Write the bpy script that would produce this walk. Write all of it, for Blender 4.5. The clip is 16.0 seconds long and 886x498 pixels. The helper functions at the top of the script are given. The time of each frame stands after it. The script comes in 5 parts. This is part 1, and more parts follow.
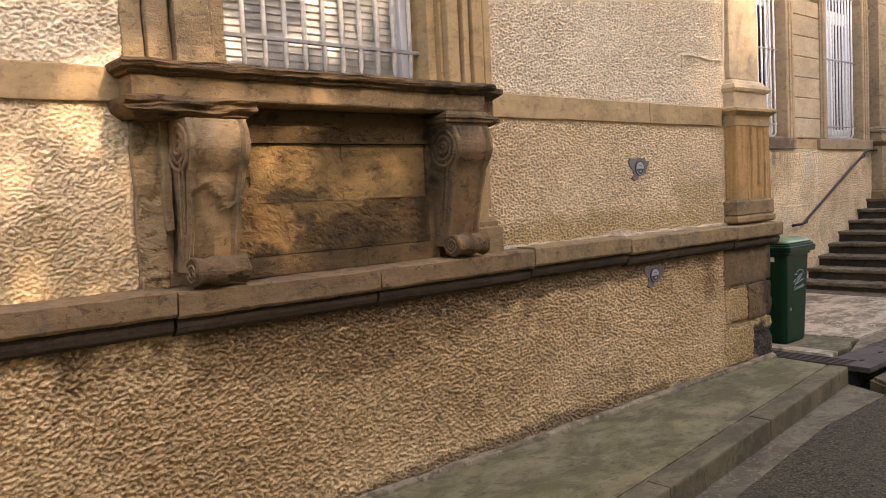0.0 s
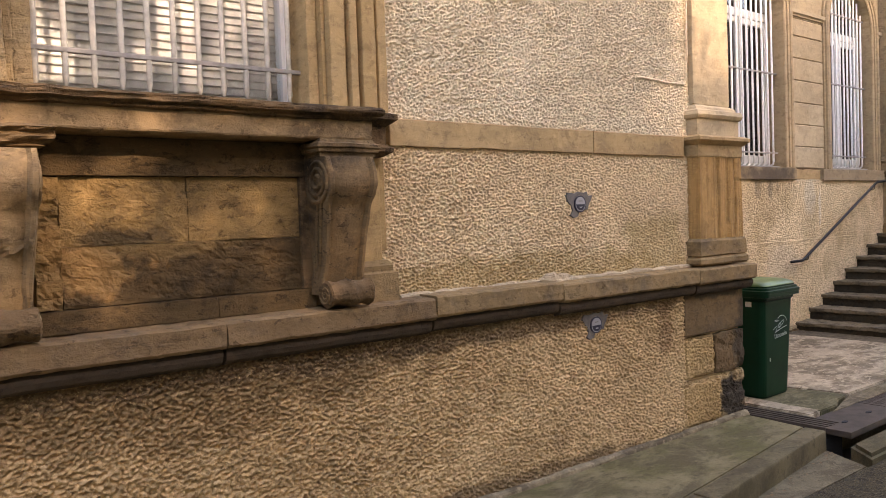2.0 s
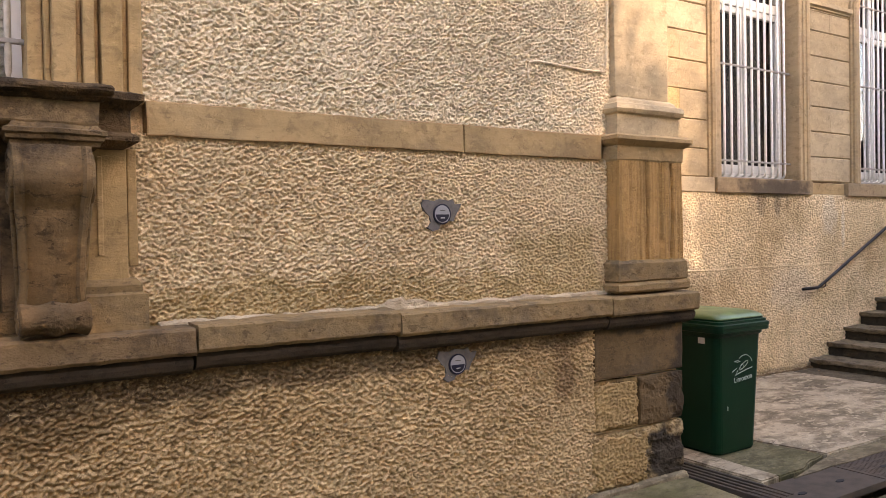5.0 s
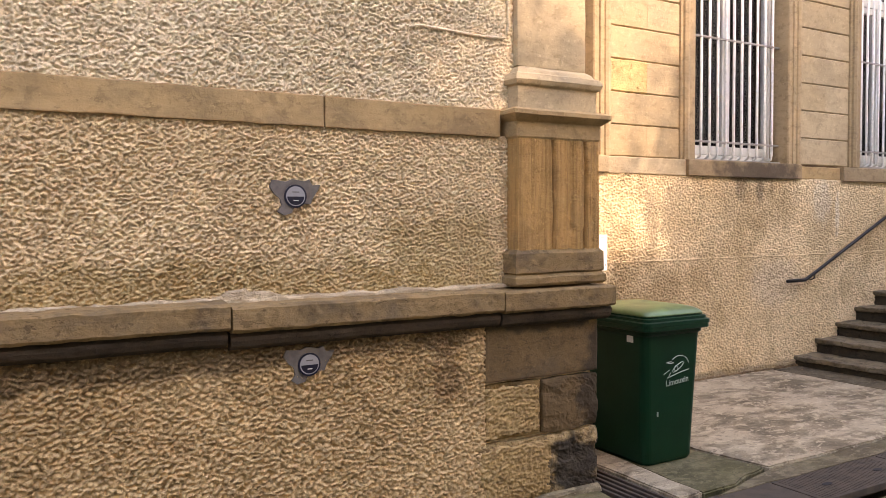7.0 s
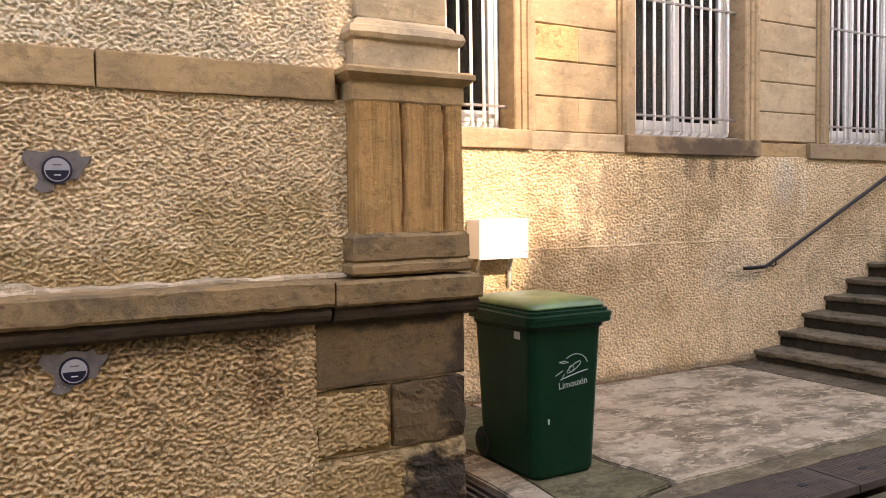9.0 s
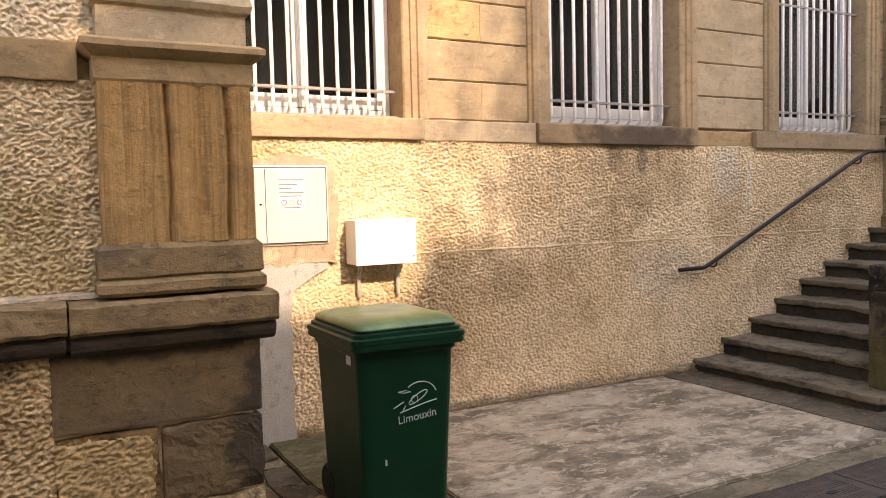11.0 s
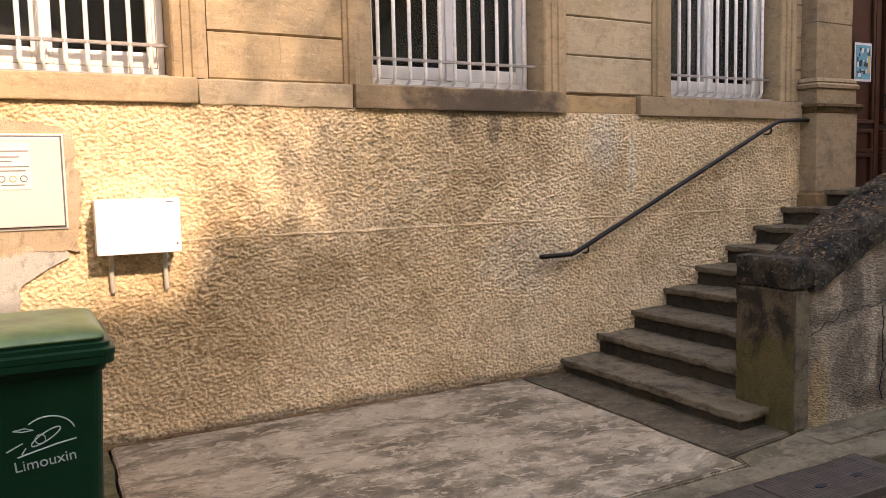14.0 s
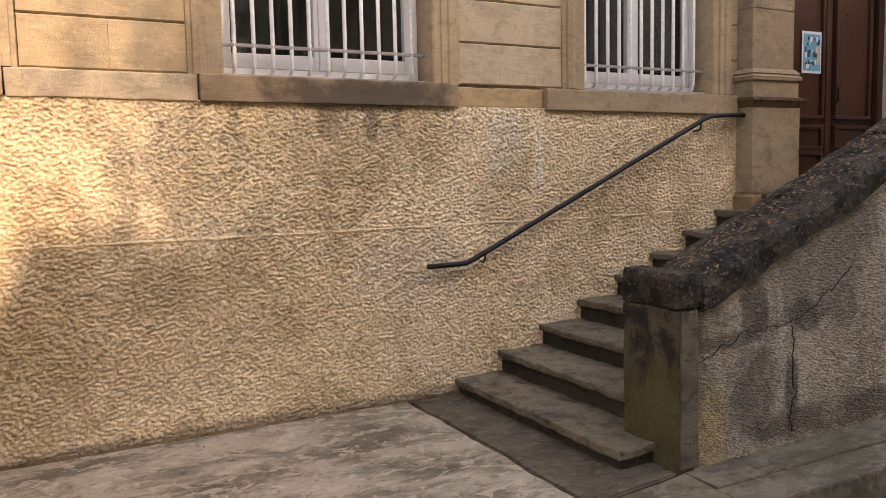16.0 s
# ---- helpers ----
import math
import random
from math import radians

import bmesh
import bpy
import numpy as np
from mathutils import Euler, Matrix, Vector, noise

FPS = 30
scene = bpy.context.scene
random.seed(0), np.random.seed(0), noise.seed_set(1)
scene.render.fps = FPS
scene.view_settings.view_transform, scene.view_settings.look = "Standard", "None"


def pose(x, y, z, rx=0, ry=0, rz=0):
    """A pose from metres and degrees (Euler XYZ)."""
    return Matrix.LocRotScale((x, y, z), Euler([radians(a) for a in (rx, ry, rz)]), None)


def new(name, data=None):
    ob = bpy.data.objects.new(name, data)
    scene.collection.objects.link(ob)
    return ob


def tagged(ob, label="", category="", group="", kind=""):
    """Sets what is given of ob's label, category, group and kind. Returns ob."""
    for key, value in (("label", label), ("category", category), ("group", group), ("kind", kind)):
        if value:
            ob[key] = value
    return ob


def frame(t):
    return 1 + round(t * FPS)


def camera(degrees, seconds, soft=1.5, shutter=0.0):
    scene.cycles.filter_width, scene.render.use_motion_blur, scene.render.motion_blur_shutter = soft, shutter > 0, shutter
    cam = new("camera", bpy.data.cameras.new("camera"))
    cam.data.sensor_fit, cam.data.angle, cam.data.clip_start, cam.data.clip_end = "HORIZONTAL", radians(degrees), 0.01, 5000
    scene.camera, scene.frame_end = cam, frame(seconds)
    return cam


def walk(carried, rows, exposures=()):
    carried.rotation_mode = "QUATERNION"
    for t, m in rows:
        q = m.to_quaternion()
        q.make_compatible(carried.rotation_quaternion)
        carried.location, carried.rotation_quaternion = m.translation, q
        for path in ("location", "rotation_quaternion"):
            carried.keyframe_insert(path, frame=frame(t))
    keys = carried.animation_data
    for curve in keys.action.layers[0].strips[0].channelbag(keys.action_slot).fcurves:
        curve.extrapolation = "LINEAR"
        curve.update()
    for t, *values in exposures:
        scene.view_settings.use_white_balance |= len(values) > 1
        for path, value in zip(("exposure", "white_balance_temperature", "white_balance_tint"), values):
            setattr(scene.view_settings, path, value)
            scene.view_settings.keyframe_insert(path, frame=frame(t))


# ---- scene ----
cam = camera(59.1, 16.0, soft=0.8)
METRES, EYE, TILT, LEAN, TURN = 9.0, 1.64, 0.0, 0.0, -40.6
ROWS = [
    (0.0, 0.0, 0.0, 0.0, -0.19, -3.8, 2.88),
    (0.5, 0.024, 0.0204, 0.0029, 0.2, -3.4, 3.02),
    (1.0, 0.0447, 0.0368, 0.0052, 0.59, -3.09, 2.75),
    (1.5, 0.0652, 0.057, 0.0034, 1.22, -2.65, 2.38),
    (2.0, 0.0881, 0.0746, 0.0075, 1.96, -2.1, 2.1),
    (2.5, 0.1123, 0.091, 0.0049, 2.52, -1.43, 1.95),
    (3.0, 0.1395, 0.1113, 0.0055, 3.26, -0.95, 1.47),
    (3.5, 0.1643, 0.1332, 0.0057, 4.15, -0.79, 1.17),
    (4.0, 0.1868, 0.1571, 0.0049, 5.27, -0.7, 1.09),
    (6.5, 0.3056, 0.2454, -0.0006, 9.74, -1.61, 0.58),
    (7.0, 0.3298, 0.2639, 0.0027, 10.29, -2.15, 0.33),
    (7.5, 0.3541, 0.2842, -0.0018, 10.72, -2.27, 0.49),
    (8.0, 0.3792, 0.3084, -0.003, 10.98, -2.32, 0.71),
    (8.5, 0.3991, 0.3311, -0.0023, 11.16, -2.64, 0.78),
    (9.0, 0.4184, 0.3563, -0.0053, 11.53, -2.82, 0.87),
    (11.5, 0.526, 0.4814, -0.0002, 12.09, -3.63, 1.42),
    (12.0, 0.5465, 0.5047, 0.0024, 12.1, -4.24, 1.44),
    (12.5, 0.5699, 0.5263, -0.0013, 12.06, -4.59, 1.53),
    (13.0, 0.5931, 0.5496, -0.0009, 12.11, -4.8, 1.44),
    (13.5, 0.6145, 0.5705, -0.0009, 12.1, -5.04, 1.38),
    (14.0, 0.6348, 0.5947, -0.0043, 12.22, -5.2, 1.29),
    (14.5, 0.6562, 0.6145, -0.0011, 12.34, -5.39, 1.2),
    (15.0, 0.6776, 0.6352, -0.003, 12.32, -5.46, 1.28),
    (15.5, 0.6983, 0.6582, -0.0024, 12.42, -5.42, 1.19),
    (16.0, 0.7195, 0.6838, -0.0034, 12.64, -5.41, 1.26),
]
walk(cam, [(t, pose(0, 0, EYE, TILT, LEAN, TURN) @ pose(METRES * x, METRES * y, METRES * z, 90 + pitch, roll, yaw)) for t, x, y, z, yaw, pitch, roll in ROWS],
     exposures=[(0.0, 3.0, 8600, 25), (3.5, 2.92, 8600, 25), (8.0, 3.08, 8600, 25), (12.0, 2.81, 8600, 25), (16.0, 2.75, 8600, 25)])

# world and sun: low warm sun from behind the street; unseen roofline and trees, added opposite, cast the shade
SUN_TO = Vector((0.2, -1.0, 0.7)).normalized()
world = bpy.data.worlds.new("sky")
scene.world = world
world.use_nodes = True
wn = world.node_tree
sky = wn.nodes.new("ShaderNodeTexSky")
sky.sky_type, sky.sun_disc = "NISHITA", False
sky.sun_elevation = math.asin(SUN_TO.z)
sky.sun_rotation = math.atan2(SUN_TO.x, SUN_TO.y)
wn.links.new(sky.outputs["Color"], wn.nodes["Background"].inputs["Color"])
wn.nodes["Background"].inputs["Strength"].default_value = 0.15
sun = new("sun", bpy.data.lights.new("sun", "SUN"))
sun.data.energy, sun.data.angle, sun.data.color = 0.84, radians(0.7), (1.0, 0.915, 0.83)
sun.matrix_world = Matrix.Translation((0, -10, 20)) @ (-SUN_TO).to_track_quat("-Z", "Y").to_matrix().to_4x4()


# ---- materials ----
class Nodes:
    """A small builder for one node material."""

    def __init__(self, name, rough=0.85, metal=0.0):
        self.mat = bpy.data.materials.new(name)
        self.mat.use_nodes = True
        self.t = self.mat.node_tree
        self.bsdf = self.t.nodes["Principled BSDF"]
        self.bsdf.inputs["Roughness"].default_value = rough
        self.bsdf.inputs["Metallic"].default_value = metal
        self.bsdf.inputs["Specular IOR Level"].default_value = 0.2
        self.pos = self.t.nodes.new("ShaderNodeNewGeometry").outputs["Position"]

    def set(self, sock, v):
        if isinstance(v, bpy.types.NodeSocket):
            self.t.links.new(v, sock)
        elif isinstance(v, tuple) and len(v) == 3 and sock.type == "RGBA":
            sock.default_value = (*v, 1)
        else:
            sock.default_value = v

    def node(self, kind, **ins):
        n = self.t.nodes.new(kind)
        for k, v in ins.items():
            self.set(n.inputs[k.replace("_", " ")], v)
        return n

    def scaled(self, s, off=(0, 0, 0)):
        m = self.node("ShaderNodeMapping", Vector=self.pos)
        m.inputs["Scale"].default_value, m.inputs["Location"].default_value = s, off
        return m.outputs[0]

    def noise(self, scale=(1, 1, 1), detail=4.0, rough=0.55, dist=0.0, off=(0, 0, 0)):
        return self.node("ShaderNodeTexNoise", Vector=self.scaled(scale, off), Scale=1.0, Detail=detail, Roughness=rough, Distortion=dist).outputs[0]

    def ramp(self, fac, lo, hi):
        n = self.node("ShaderNodeMapRange", Value=fac)
        n.interpolation_type = "SMOOTHSTEP"
        n.inputs[1].default_value, n.inputs[2].default_value = lo, hi
        return n.outputs[0]

    def math(self, op, a, b=0.0):
        n = self.t.nodes.new("ShaderNodeMath")
        n.operation = op
        self.set(n.inputs[0], a), self.set(n.inputs[1], b)
        return n.outputs[0]

    def mix(self, fac, a, b, kind="MIX"):
        n = self.t.nodes.new("ShaderNodeMix")
        n.data_type, n.blend_type = "RGBA", kind
        self.set(n.inputs[0], fac), self.set(n.inputs[6], a), self.set(n.inputs[7], b)
        return n.outputs[2]

    def random(self):
        return self.node("ShaderNodeObjectInfo").outputs["Random"]

    def blot(self, x, z, rx, rz, wobble=0.35, scale=5.0):
        """A soft-edged blot, for stains and painted shade, round (x, z) on an upright wall, 0 outside and 1 inside."""
        d = self.t.nodes.new("ShaderNodeVectorMath")
        d.operation = "LENGTH"
        m = self.node("ShaderNodeMapping", Vector=self.pos)
        m.inputs["Scale"].default_value = (1 / rx, 0, 1 / rz)
        m.inputs["Location"].default_value = (-x / rx, 0, -z / rz)
        self.set(d.inputs[0], m.outputs[0])
        n = self.noise((scale,) * 3, 4)
        e = self.math("ADD", d.outputs["Value"], self.math("MULTIPLY", self.math("SUBTRACT", n, 0.5), wobble * 4))
        return self.math("SUBTRACT", 1.0, self.ramp(e, 0.55, 1.1))

    def bump(self, height, strength=0.5, dist=0.01):
        n = self.node("ShaderNodeBump", Height=height, Strength=strength, Distance=dist)
        self.set(self.bsdf.inputs["Normal"], n.outputs[0])

    def done(self, color):
        self.set(self.bsdf.inputs["Base Color"], color)
        return self.mat


def plaster(name, base, dark, stains_shade=(), pale=(), streaks=None, run=(5.5, 0.9, 0.75), speckle=1.0):
    m = Nodes(name, 0.92)
    big = m.noise((0.9, 0.9, 1.3), 5, 0.6)
    mid = m.noise((7, 7, 9), 4, 0.6)
    fine = m.noise((70, 70, 95), 3, 0.7)
    c = m.mix(m.ramp(big, 0.35, 0.68), base, dark)
    c = m.mix(m.math("MULTIPLY", m.ramp(mid, 0.45, 0.75), 0.35), c, tuple(v * 1.25 for v in base))
    for (x, z, rx, rz), col, amt in stains_shade:
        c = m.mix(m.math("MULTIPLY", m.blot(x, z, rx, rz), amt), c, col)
    if streaks:
        s = m.math("MULTIPLY", m.noise((run[0], run[0], run[1]), 6, 0.7, 0.8), m.noise((1.3, 1.3, 1.3), 3))
        c = m.mix(m.math("MULTIPLY", m.ramp(s, 0.23, 0.33), run[2]), c, streaks)
    for (x, z, rx, rz), col, amt in pale:
        c = m.mix(m.math("MULTIPLY", m.blot(x, z, rx, rz, 0.25, 9), amt), c, col)
    clots = m.noise((22, 22, 30), 4, 0.6, 0.8, (3, 1, 8))
    c = m.mix(m.math("MULTIPLY", m.ramp(clots, 0.52, 0.62), 0.34 * speckle), c, tuple(v * 0.5 for v in dark))
    c = m.mix(m.math("MULTIPLY", m.ramp(clots, 0.48, 0.36), 0.25), c, tuple(min(v * 1.2, 0.85) for v in base))
    grit = m.noise((55, 55, 80), 4, 0.65, 1.0)
    c = m.mix(m.math("MULTIPLY", m.ramp(grit, 0.53, 0.61), 0.38 * speckle), c, tuple(v * 0.36 for v in dark))
    c = m.mix(m.math("MULTIPLY", m.ramp(fine, 0.56, 0.75), 0.4), c, tuple(min(v * 1.35, 0.85) for v in base))
    m.bump(m.math("ADD", fine, m.noise((150, 150, 190), 2, 0.6)), 0.6, 0.006)
    return m.done(c)


def sandstone(name, a, b, grime=(0.09, 0.07, 0.05), amount=0.5, streak=False, bump=0.35, stains_shade=()):
    m = Nodes(name, 0.88)
    r = m.random()
    c = m.mix(r, a, b)
    big = m.noise((1.6, 1.6, 2.2), 5, 0.6)
    c = m.mix(m.math("MULTIPLY", m.ramp(big, 0.4, 0.7), 0.5), c, tuple(v * 0.62 for v in a))
    bed = m.noise((3, 3, 15) if not streak else (38, 38, 1.2), 5, 0.65, 0.6)
    c = m.mix(m.math("MULTIPLY", m.ramp(bed, 0.46, 0.64), 0.6 if streak else 0.2), c, tuple(v * 0.5 for v in b))
    soot = m.noise((3.1, 3.1, 3.6), 6, 0.65, 0.3, (7, 3, 1))
    c = m.mix(m.math("MULTIPLY", m.ramp(soot, 0.48, 0.72), amount), c, grime)
    mott = m.noise((11, 11, 14), 6, 0.7, 0.5, (1, 9, 4))
    c = m.mix(m.math("MULTIPLY", m.ramp(mott, 0.5, 0.66), 0.28 + amount * 0.4), c, tuple(v * 0.42 for v in b))
    c = m.mix(m.math("MULTIPLY", m.ramp(m.noise((24, 24, 30), 5, 0.7, 0.2, (5, 1, 2)), 0.54, 0.7), 0.32), c, tuple(min(v * 1.4, 0.8) for v in a))
    fine = m.noise((90, 90, 110), 3, 0.65)
    c = m.mix(m.math("MULTIPLY", m.ramp(fine, 0.54, 0.68), 0.16), c, tuple(v * 0.45 for v in a))
    chips = m.ramp(m.noise((13, 13, 24), 6, 0.72, 0.5, (2, 6, 3)), 0.595, 0.62)
    c = m.mix(m.math("MULTIPLY", chips, 0.04 + amount * 0.75), c, tuple(v * 0.35 for v in b))
    for spot, col, amt in stains_shade:
        c = m.mix(m.math("MULTIPLY", m.blot(*spot, 0.5, 8), amt), c, col)
    m.bump(m.math("ADD", m.math("MULTIPLY", bed, 0.6), m.math("ADD", m.math("MULTIPLY", fine, 0.35), m.math("SUBTRACT", mott, m.math("MULTIPLY", chips, 0.2 + amount)))), min(bump * 1.6, 1.0), 0.018)
    return m.done(c)


def plain(name, color, rough=0.5, metal=0.0, vary=0.12, scale=12.0, bump=0.05, spec=0.5):
    m = Nodes(name, rough, metal)
    n = m.noise((scale,) * 3, 4, 0.6)
    f = m.noise((scale * 9,) * 3, 3, 0.6)
    c = m.mix(m.ramp(n, 0.35, 0.7), color, tuple(v * (1 - vary) for v in color))
    c = m.mix(m.math("MULTIPLY", m.ramp(f, 0.55, 0.8), vary), c, tuple(v * 0.6 for v in color))
    m.set(m.bsdf.inputs["Roughness"], m.math("ADD", rough - 0.06, m.math("MULTIPLY", n, 0.12)))
    m.bsdf.inputs["Specular IOR Level"].default_value = spec
    m.bump(f, bump, 0.004)
    return m.done(c)


# Dark blots below the ledge hold its shade as well as soot stains.
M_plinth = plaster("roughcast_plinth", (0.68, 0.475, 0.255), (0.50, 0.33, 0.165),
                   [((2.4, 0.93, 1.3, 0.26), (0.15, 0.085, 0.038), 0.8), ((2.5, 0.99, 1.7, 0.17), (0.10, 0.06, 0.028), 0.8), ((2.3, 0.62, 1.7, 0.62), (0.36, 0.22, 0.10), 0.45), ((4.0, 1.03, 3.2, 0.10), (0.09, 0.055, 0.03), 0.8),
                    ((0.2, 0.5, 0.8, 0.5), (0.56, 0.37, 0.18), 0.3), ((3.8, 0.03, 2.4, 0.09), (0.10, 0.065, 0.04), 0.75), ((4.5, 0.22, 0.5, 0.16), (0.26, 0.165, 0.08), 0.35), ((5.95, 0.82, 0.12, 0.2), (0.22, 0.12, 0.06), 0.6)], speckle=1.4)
M_remnant = plaster("dirty_roughcast", (0.52, 0.35, 0.165), (0.38, 0.245, 0.11))
M_upper = plaster("roughcast_upper", (0.83, 0.625, 0.39), (0.68, 0.49, 0.29),
                  [((4.6, 1.30, 1.6, 0.22), (0.42, 0.28, 0.11), 0.7), ((6.0, 1.45, 0.5, 0.3), (0.46, 0.32, 0.13), 0.6),
                   ((0.7, 1.4, 0.7, 0.3), (0.45, 0.31, 0.14), 0.6)])
M_top = plaster("roughcast_top", (0.85, 0.69, 0.48), (0.76, 0.595, 0.395))
M_back = plaster("roughcast_back", (0.81, 0.62, 0.39), (0.66, 0.48, 0.275),
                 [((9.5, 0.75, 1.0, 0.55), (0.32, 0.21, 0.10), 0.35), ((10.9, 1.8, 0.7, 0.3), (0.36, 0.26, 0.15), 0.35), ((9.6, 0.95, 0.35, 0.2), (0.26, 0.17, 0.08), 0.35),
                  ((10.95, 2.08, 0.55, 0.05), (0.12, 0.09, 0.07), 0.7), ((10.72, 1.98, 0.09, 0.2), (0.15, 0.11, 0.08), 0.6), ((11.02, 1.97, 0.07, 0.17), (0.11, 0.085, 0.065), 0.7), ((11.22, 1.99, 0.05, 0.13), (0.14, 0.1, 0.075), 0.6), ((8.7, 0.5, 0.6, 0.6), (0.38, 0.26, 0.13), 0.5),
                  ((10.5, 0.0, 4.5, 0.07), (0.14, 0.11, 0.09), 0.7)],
                 [((12.1, 1.85, 0.2, 0.3), (0.66, 0.58, 0.45), 0.6), ((12.4, 1.7, 0.05, 0.3), (0.75, 0.68, 0.55), 0.6),
                  ((11.3, 0.95, 0.5, 0.3), (0.58, 0.49, 0.38), 0.4)], (0.38, 0.255, 0.125), (2.2, 1.5, 0.45), 1.6)
M_wing = plaster("roughcast_wing", (0.64, 0.53, 0.395), (0.48, 0.385, 0.275),
                 [((13.4, 0.10, 1.3, 0.12), (0.12, 0.085, 0.06), 0.8), ((12.5, 0.80, 0.12, 0.24), (0.07, 0.058, 0.05), 0.7), ((12.92, 0.74, 0.22, 0.12), (0.055, 0.046, 0.04), 0.75),
                  ((12.83, 0.28, 0.07, 0.28), (0.04, 0.034, 0.03), 0.8), ((12.55, 0.35, 0.22, 0.4), (0.15, 0.125, 0.1), 0.5), ((12.3, 0.66, 0.3, 0.05), (0.06, 0.05, 0.042), 0.6)],
                 [((12.18, 0.18, 0.13, 0.32), (0.60, 0.44, 0.22), 0.8), ((13.2, 0.35, 0.15, 0.4), (0.60, 0.48, 0.32), 0.5)], (0.05, 0.043, 0.037), (3.2, 1.1, 0.5), 2.0)
M_stone = sandstone("sandstone", (0.52, 0.35, 0.17), (0.42, 0.27, 0.12), amount=0.4, bump=0.22)
M_shaft = sandstone("weathered_shaft_stone", (0.57, 0.44, 0.28), (0.48, 0.36, 0.21), amount=0.3, bump=0.22)
M_entry = sandstone("entrance_sandstone", (0.38, 0.275, 0.165), (0.31, 0.22, 0.125), amount=0.45, bump=0.25)
M_jamb = sandstone("jamb_sandstone", (0.44, 0.318, 0.186), (0.36, 0.255, 0.143), amount=0.25, bump=0.22)
M_band = sandstone("sandstone_band", (0.47, 0.315, 0.155), (0.40, 0.262, 0.125), amount=0.4, bump=0.22)
M_ledge = sandstone("sandstone_ledge", (0.345, 0.226, 0.108), (0.25, 0.159, 0.072), amount=0.7, bump=0.35)
M_ledge_soot = sandstone("sooty_ledge", (0.25, 0.158, 0.078), (0.175, 0.108, 0.053), amount=0.75, bump=0.35)
M_pil = sandstone("sandstone_pilaster", (0.60, 0.342, 0.13), (0.49, 0.275, 0.102), amount=0.2, streak=True, bump=0.6)
M_dark = sandstone("sooty_shaded_sandstone", (0.185, 0.115, 0.055), (0.12, 0.072, 0.034), (0.011, 0.009, 0.006), 0.9, bump=0.8)
# Console stone with light in its colour: this tone sunlit, the next shaded.
M_console = sandstone("console_sandstone", (0.33, 0.222, 0.115), (0.25, 0.163, 0.082), (0.03, 0.023, 0.016), 0.7, bump=0.4)
M_console_shaded = sandstone("shaded_console_sandstone", (0.23, 0.15, 0.073), (0.15, 0.094, 0.045), (0.016, 0.012, 0.008), 0.9, bump=0.35)
M_panel = sandstone("panel_sandstone", (0.30, 0.187, 0.074), (0.225, 0.135, 0.052), (0.035, 0.025, 0.014), 0.6, bump=0.7, stains_shade=[((2.1, 1.68, 0.25, 0.05), (0.05, 0.034, 0.018), 0.7), ((1.8, 1.6, 0.07, 0.3), (0.30, 0.17, 0.065), 0.6), ((2.4, 2.1, 0.7, 0.06), (0.04, 0.03, 0.018), 0.7)])
M_crust = sandstone("crumbling_strip_stone", (0.41, 0.287, 0.152), (0.33, 0.224, 0.112), (0.09, 0.062, 0.036), 0.55, bump=1.0)
M_ash = sandstone("ashlar", (0.52, 0.40, 0.25), (0.42, 0.305, 0.172), amount=0.10, bump=0.3)
M_mould_shade = sandstone("mould_shade_panel", (0.125, 0.078, 0.034), (0.085, 0.052, 0.022), (0.012, 0.01, 0.007), 0.8, bump=0.9, stains_shade=[((1.93, 1.56, 0.26, 0.14), (0.36, 0.20, 0.075), 0.85), ((2.3, 1.63, 0.4, 0.05), (0.20, 0.125, 0.05), 0.7)])
M_crumble = sandstone("crumbling_ashlar", (0.60, 0.43, 0.21), (0.55, 0.38, 0.17), (0.28, 0.2, 0.11), 0.3, bump=0.9)
# Sooty stone blackened further: shade under the ledge and in gaps is mixed in.
M_soot_shade = sandstone("soot_shade_stone", (0.075, 0.052, 0.034), (0.05, 0.036, 0.024), (0.015, 0.012, 0.01), 0.6)
# The blot along the top carries on the painted sooty shade below the torus.
M_quoin_stone = sandstone("quoin_sandstone", (0.19, 0.12, 0.056), (0.14, 0.087, 0.04), amount=0.55, bump=0.3, stains_shade=[((7.03, 0.6, 0.16, 0.6), (0.035, 0.026, 0.018), 0.8), ((6.6, 1.06, 0.5, 0.06), (0.03, 0.023, 0.016), 0.7)])
# Step stone darkened for the risers: shade of upright faces put into colour.
M_riser_shaded = sandstone("shaded_riser_stone", (0.075, 0.059, 0.038), (0.05, 0.039, 0.026), (0.02, 0.018, 0.015), 0.7, bump=0.5)
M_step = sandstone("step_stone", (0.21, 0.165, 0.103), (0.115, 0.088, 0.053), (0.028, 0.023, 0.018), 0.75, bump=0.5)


def pier_stone():
    m = Nodes("mossy_pier_stone", 0.92)
    n = m.noise((6, 6, 4), 6, 0.7, 0.5)
    c = m.mix(m.ramp(n, 0.4, 0.62), (0.12, 0.089, 0.05), (0.03, 0.023, 0.015))
    c = m.mix(m.math("MULTIPLY", m.blot(11.9, 0.25, 0.4, 0.35, 0.4, 6), 0.6), c, (0.11, 0.092, 0.026))
    f = m.noise((60, 60, 70), 4, 0.7)
    c = m.mix(m.math("MULTIPLY", m.ramp(f, 0.52, 0.66), 0.5), c, (0.025, 0.02, 0.014))
    m.bump(m.math("ADD", n, f), 0.8, 0.016)
    return m.done(c)


M_pier = pier_stone()


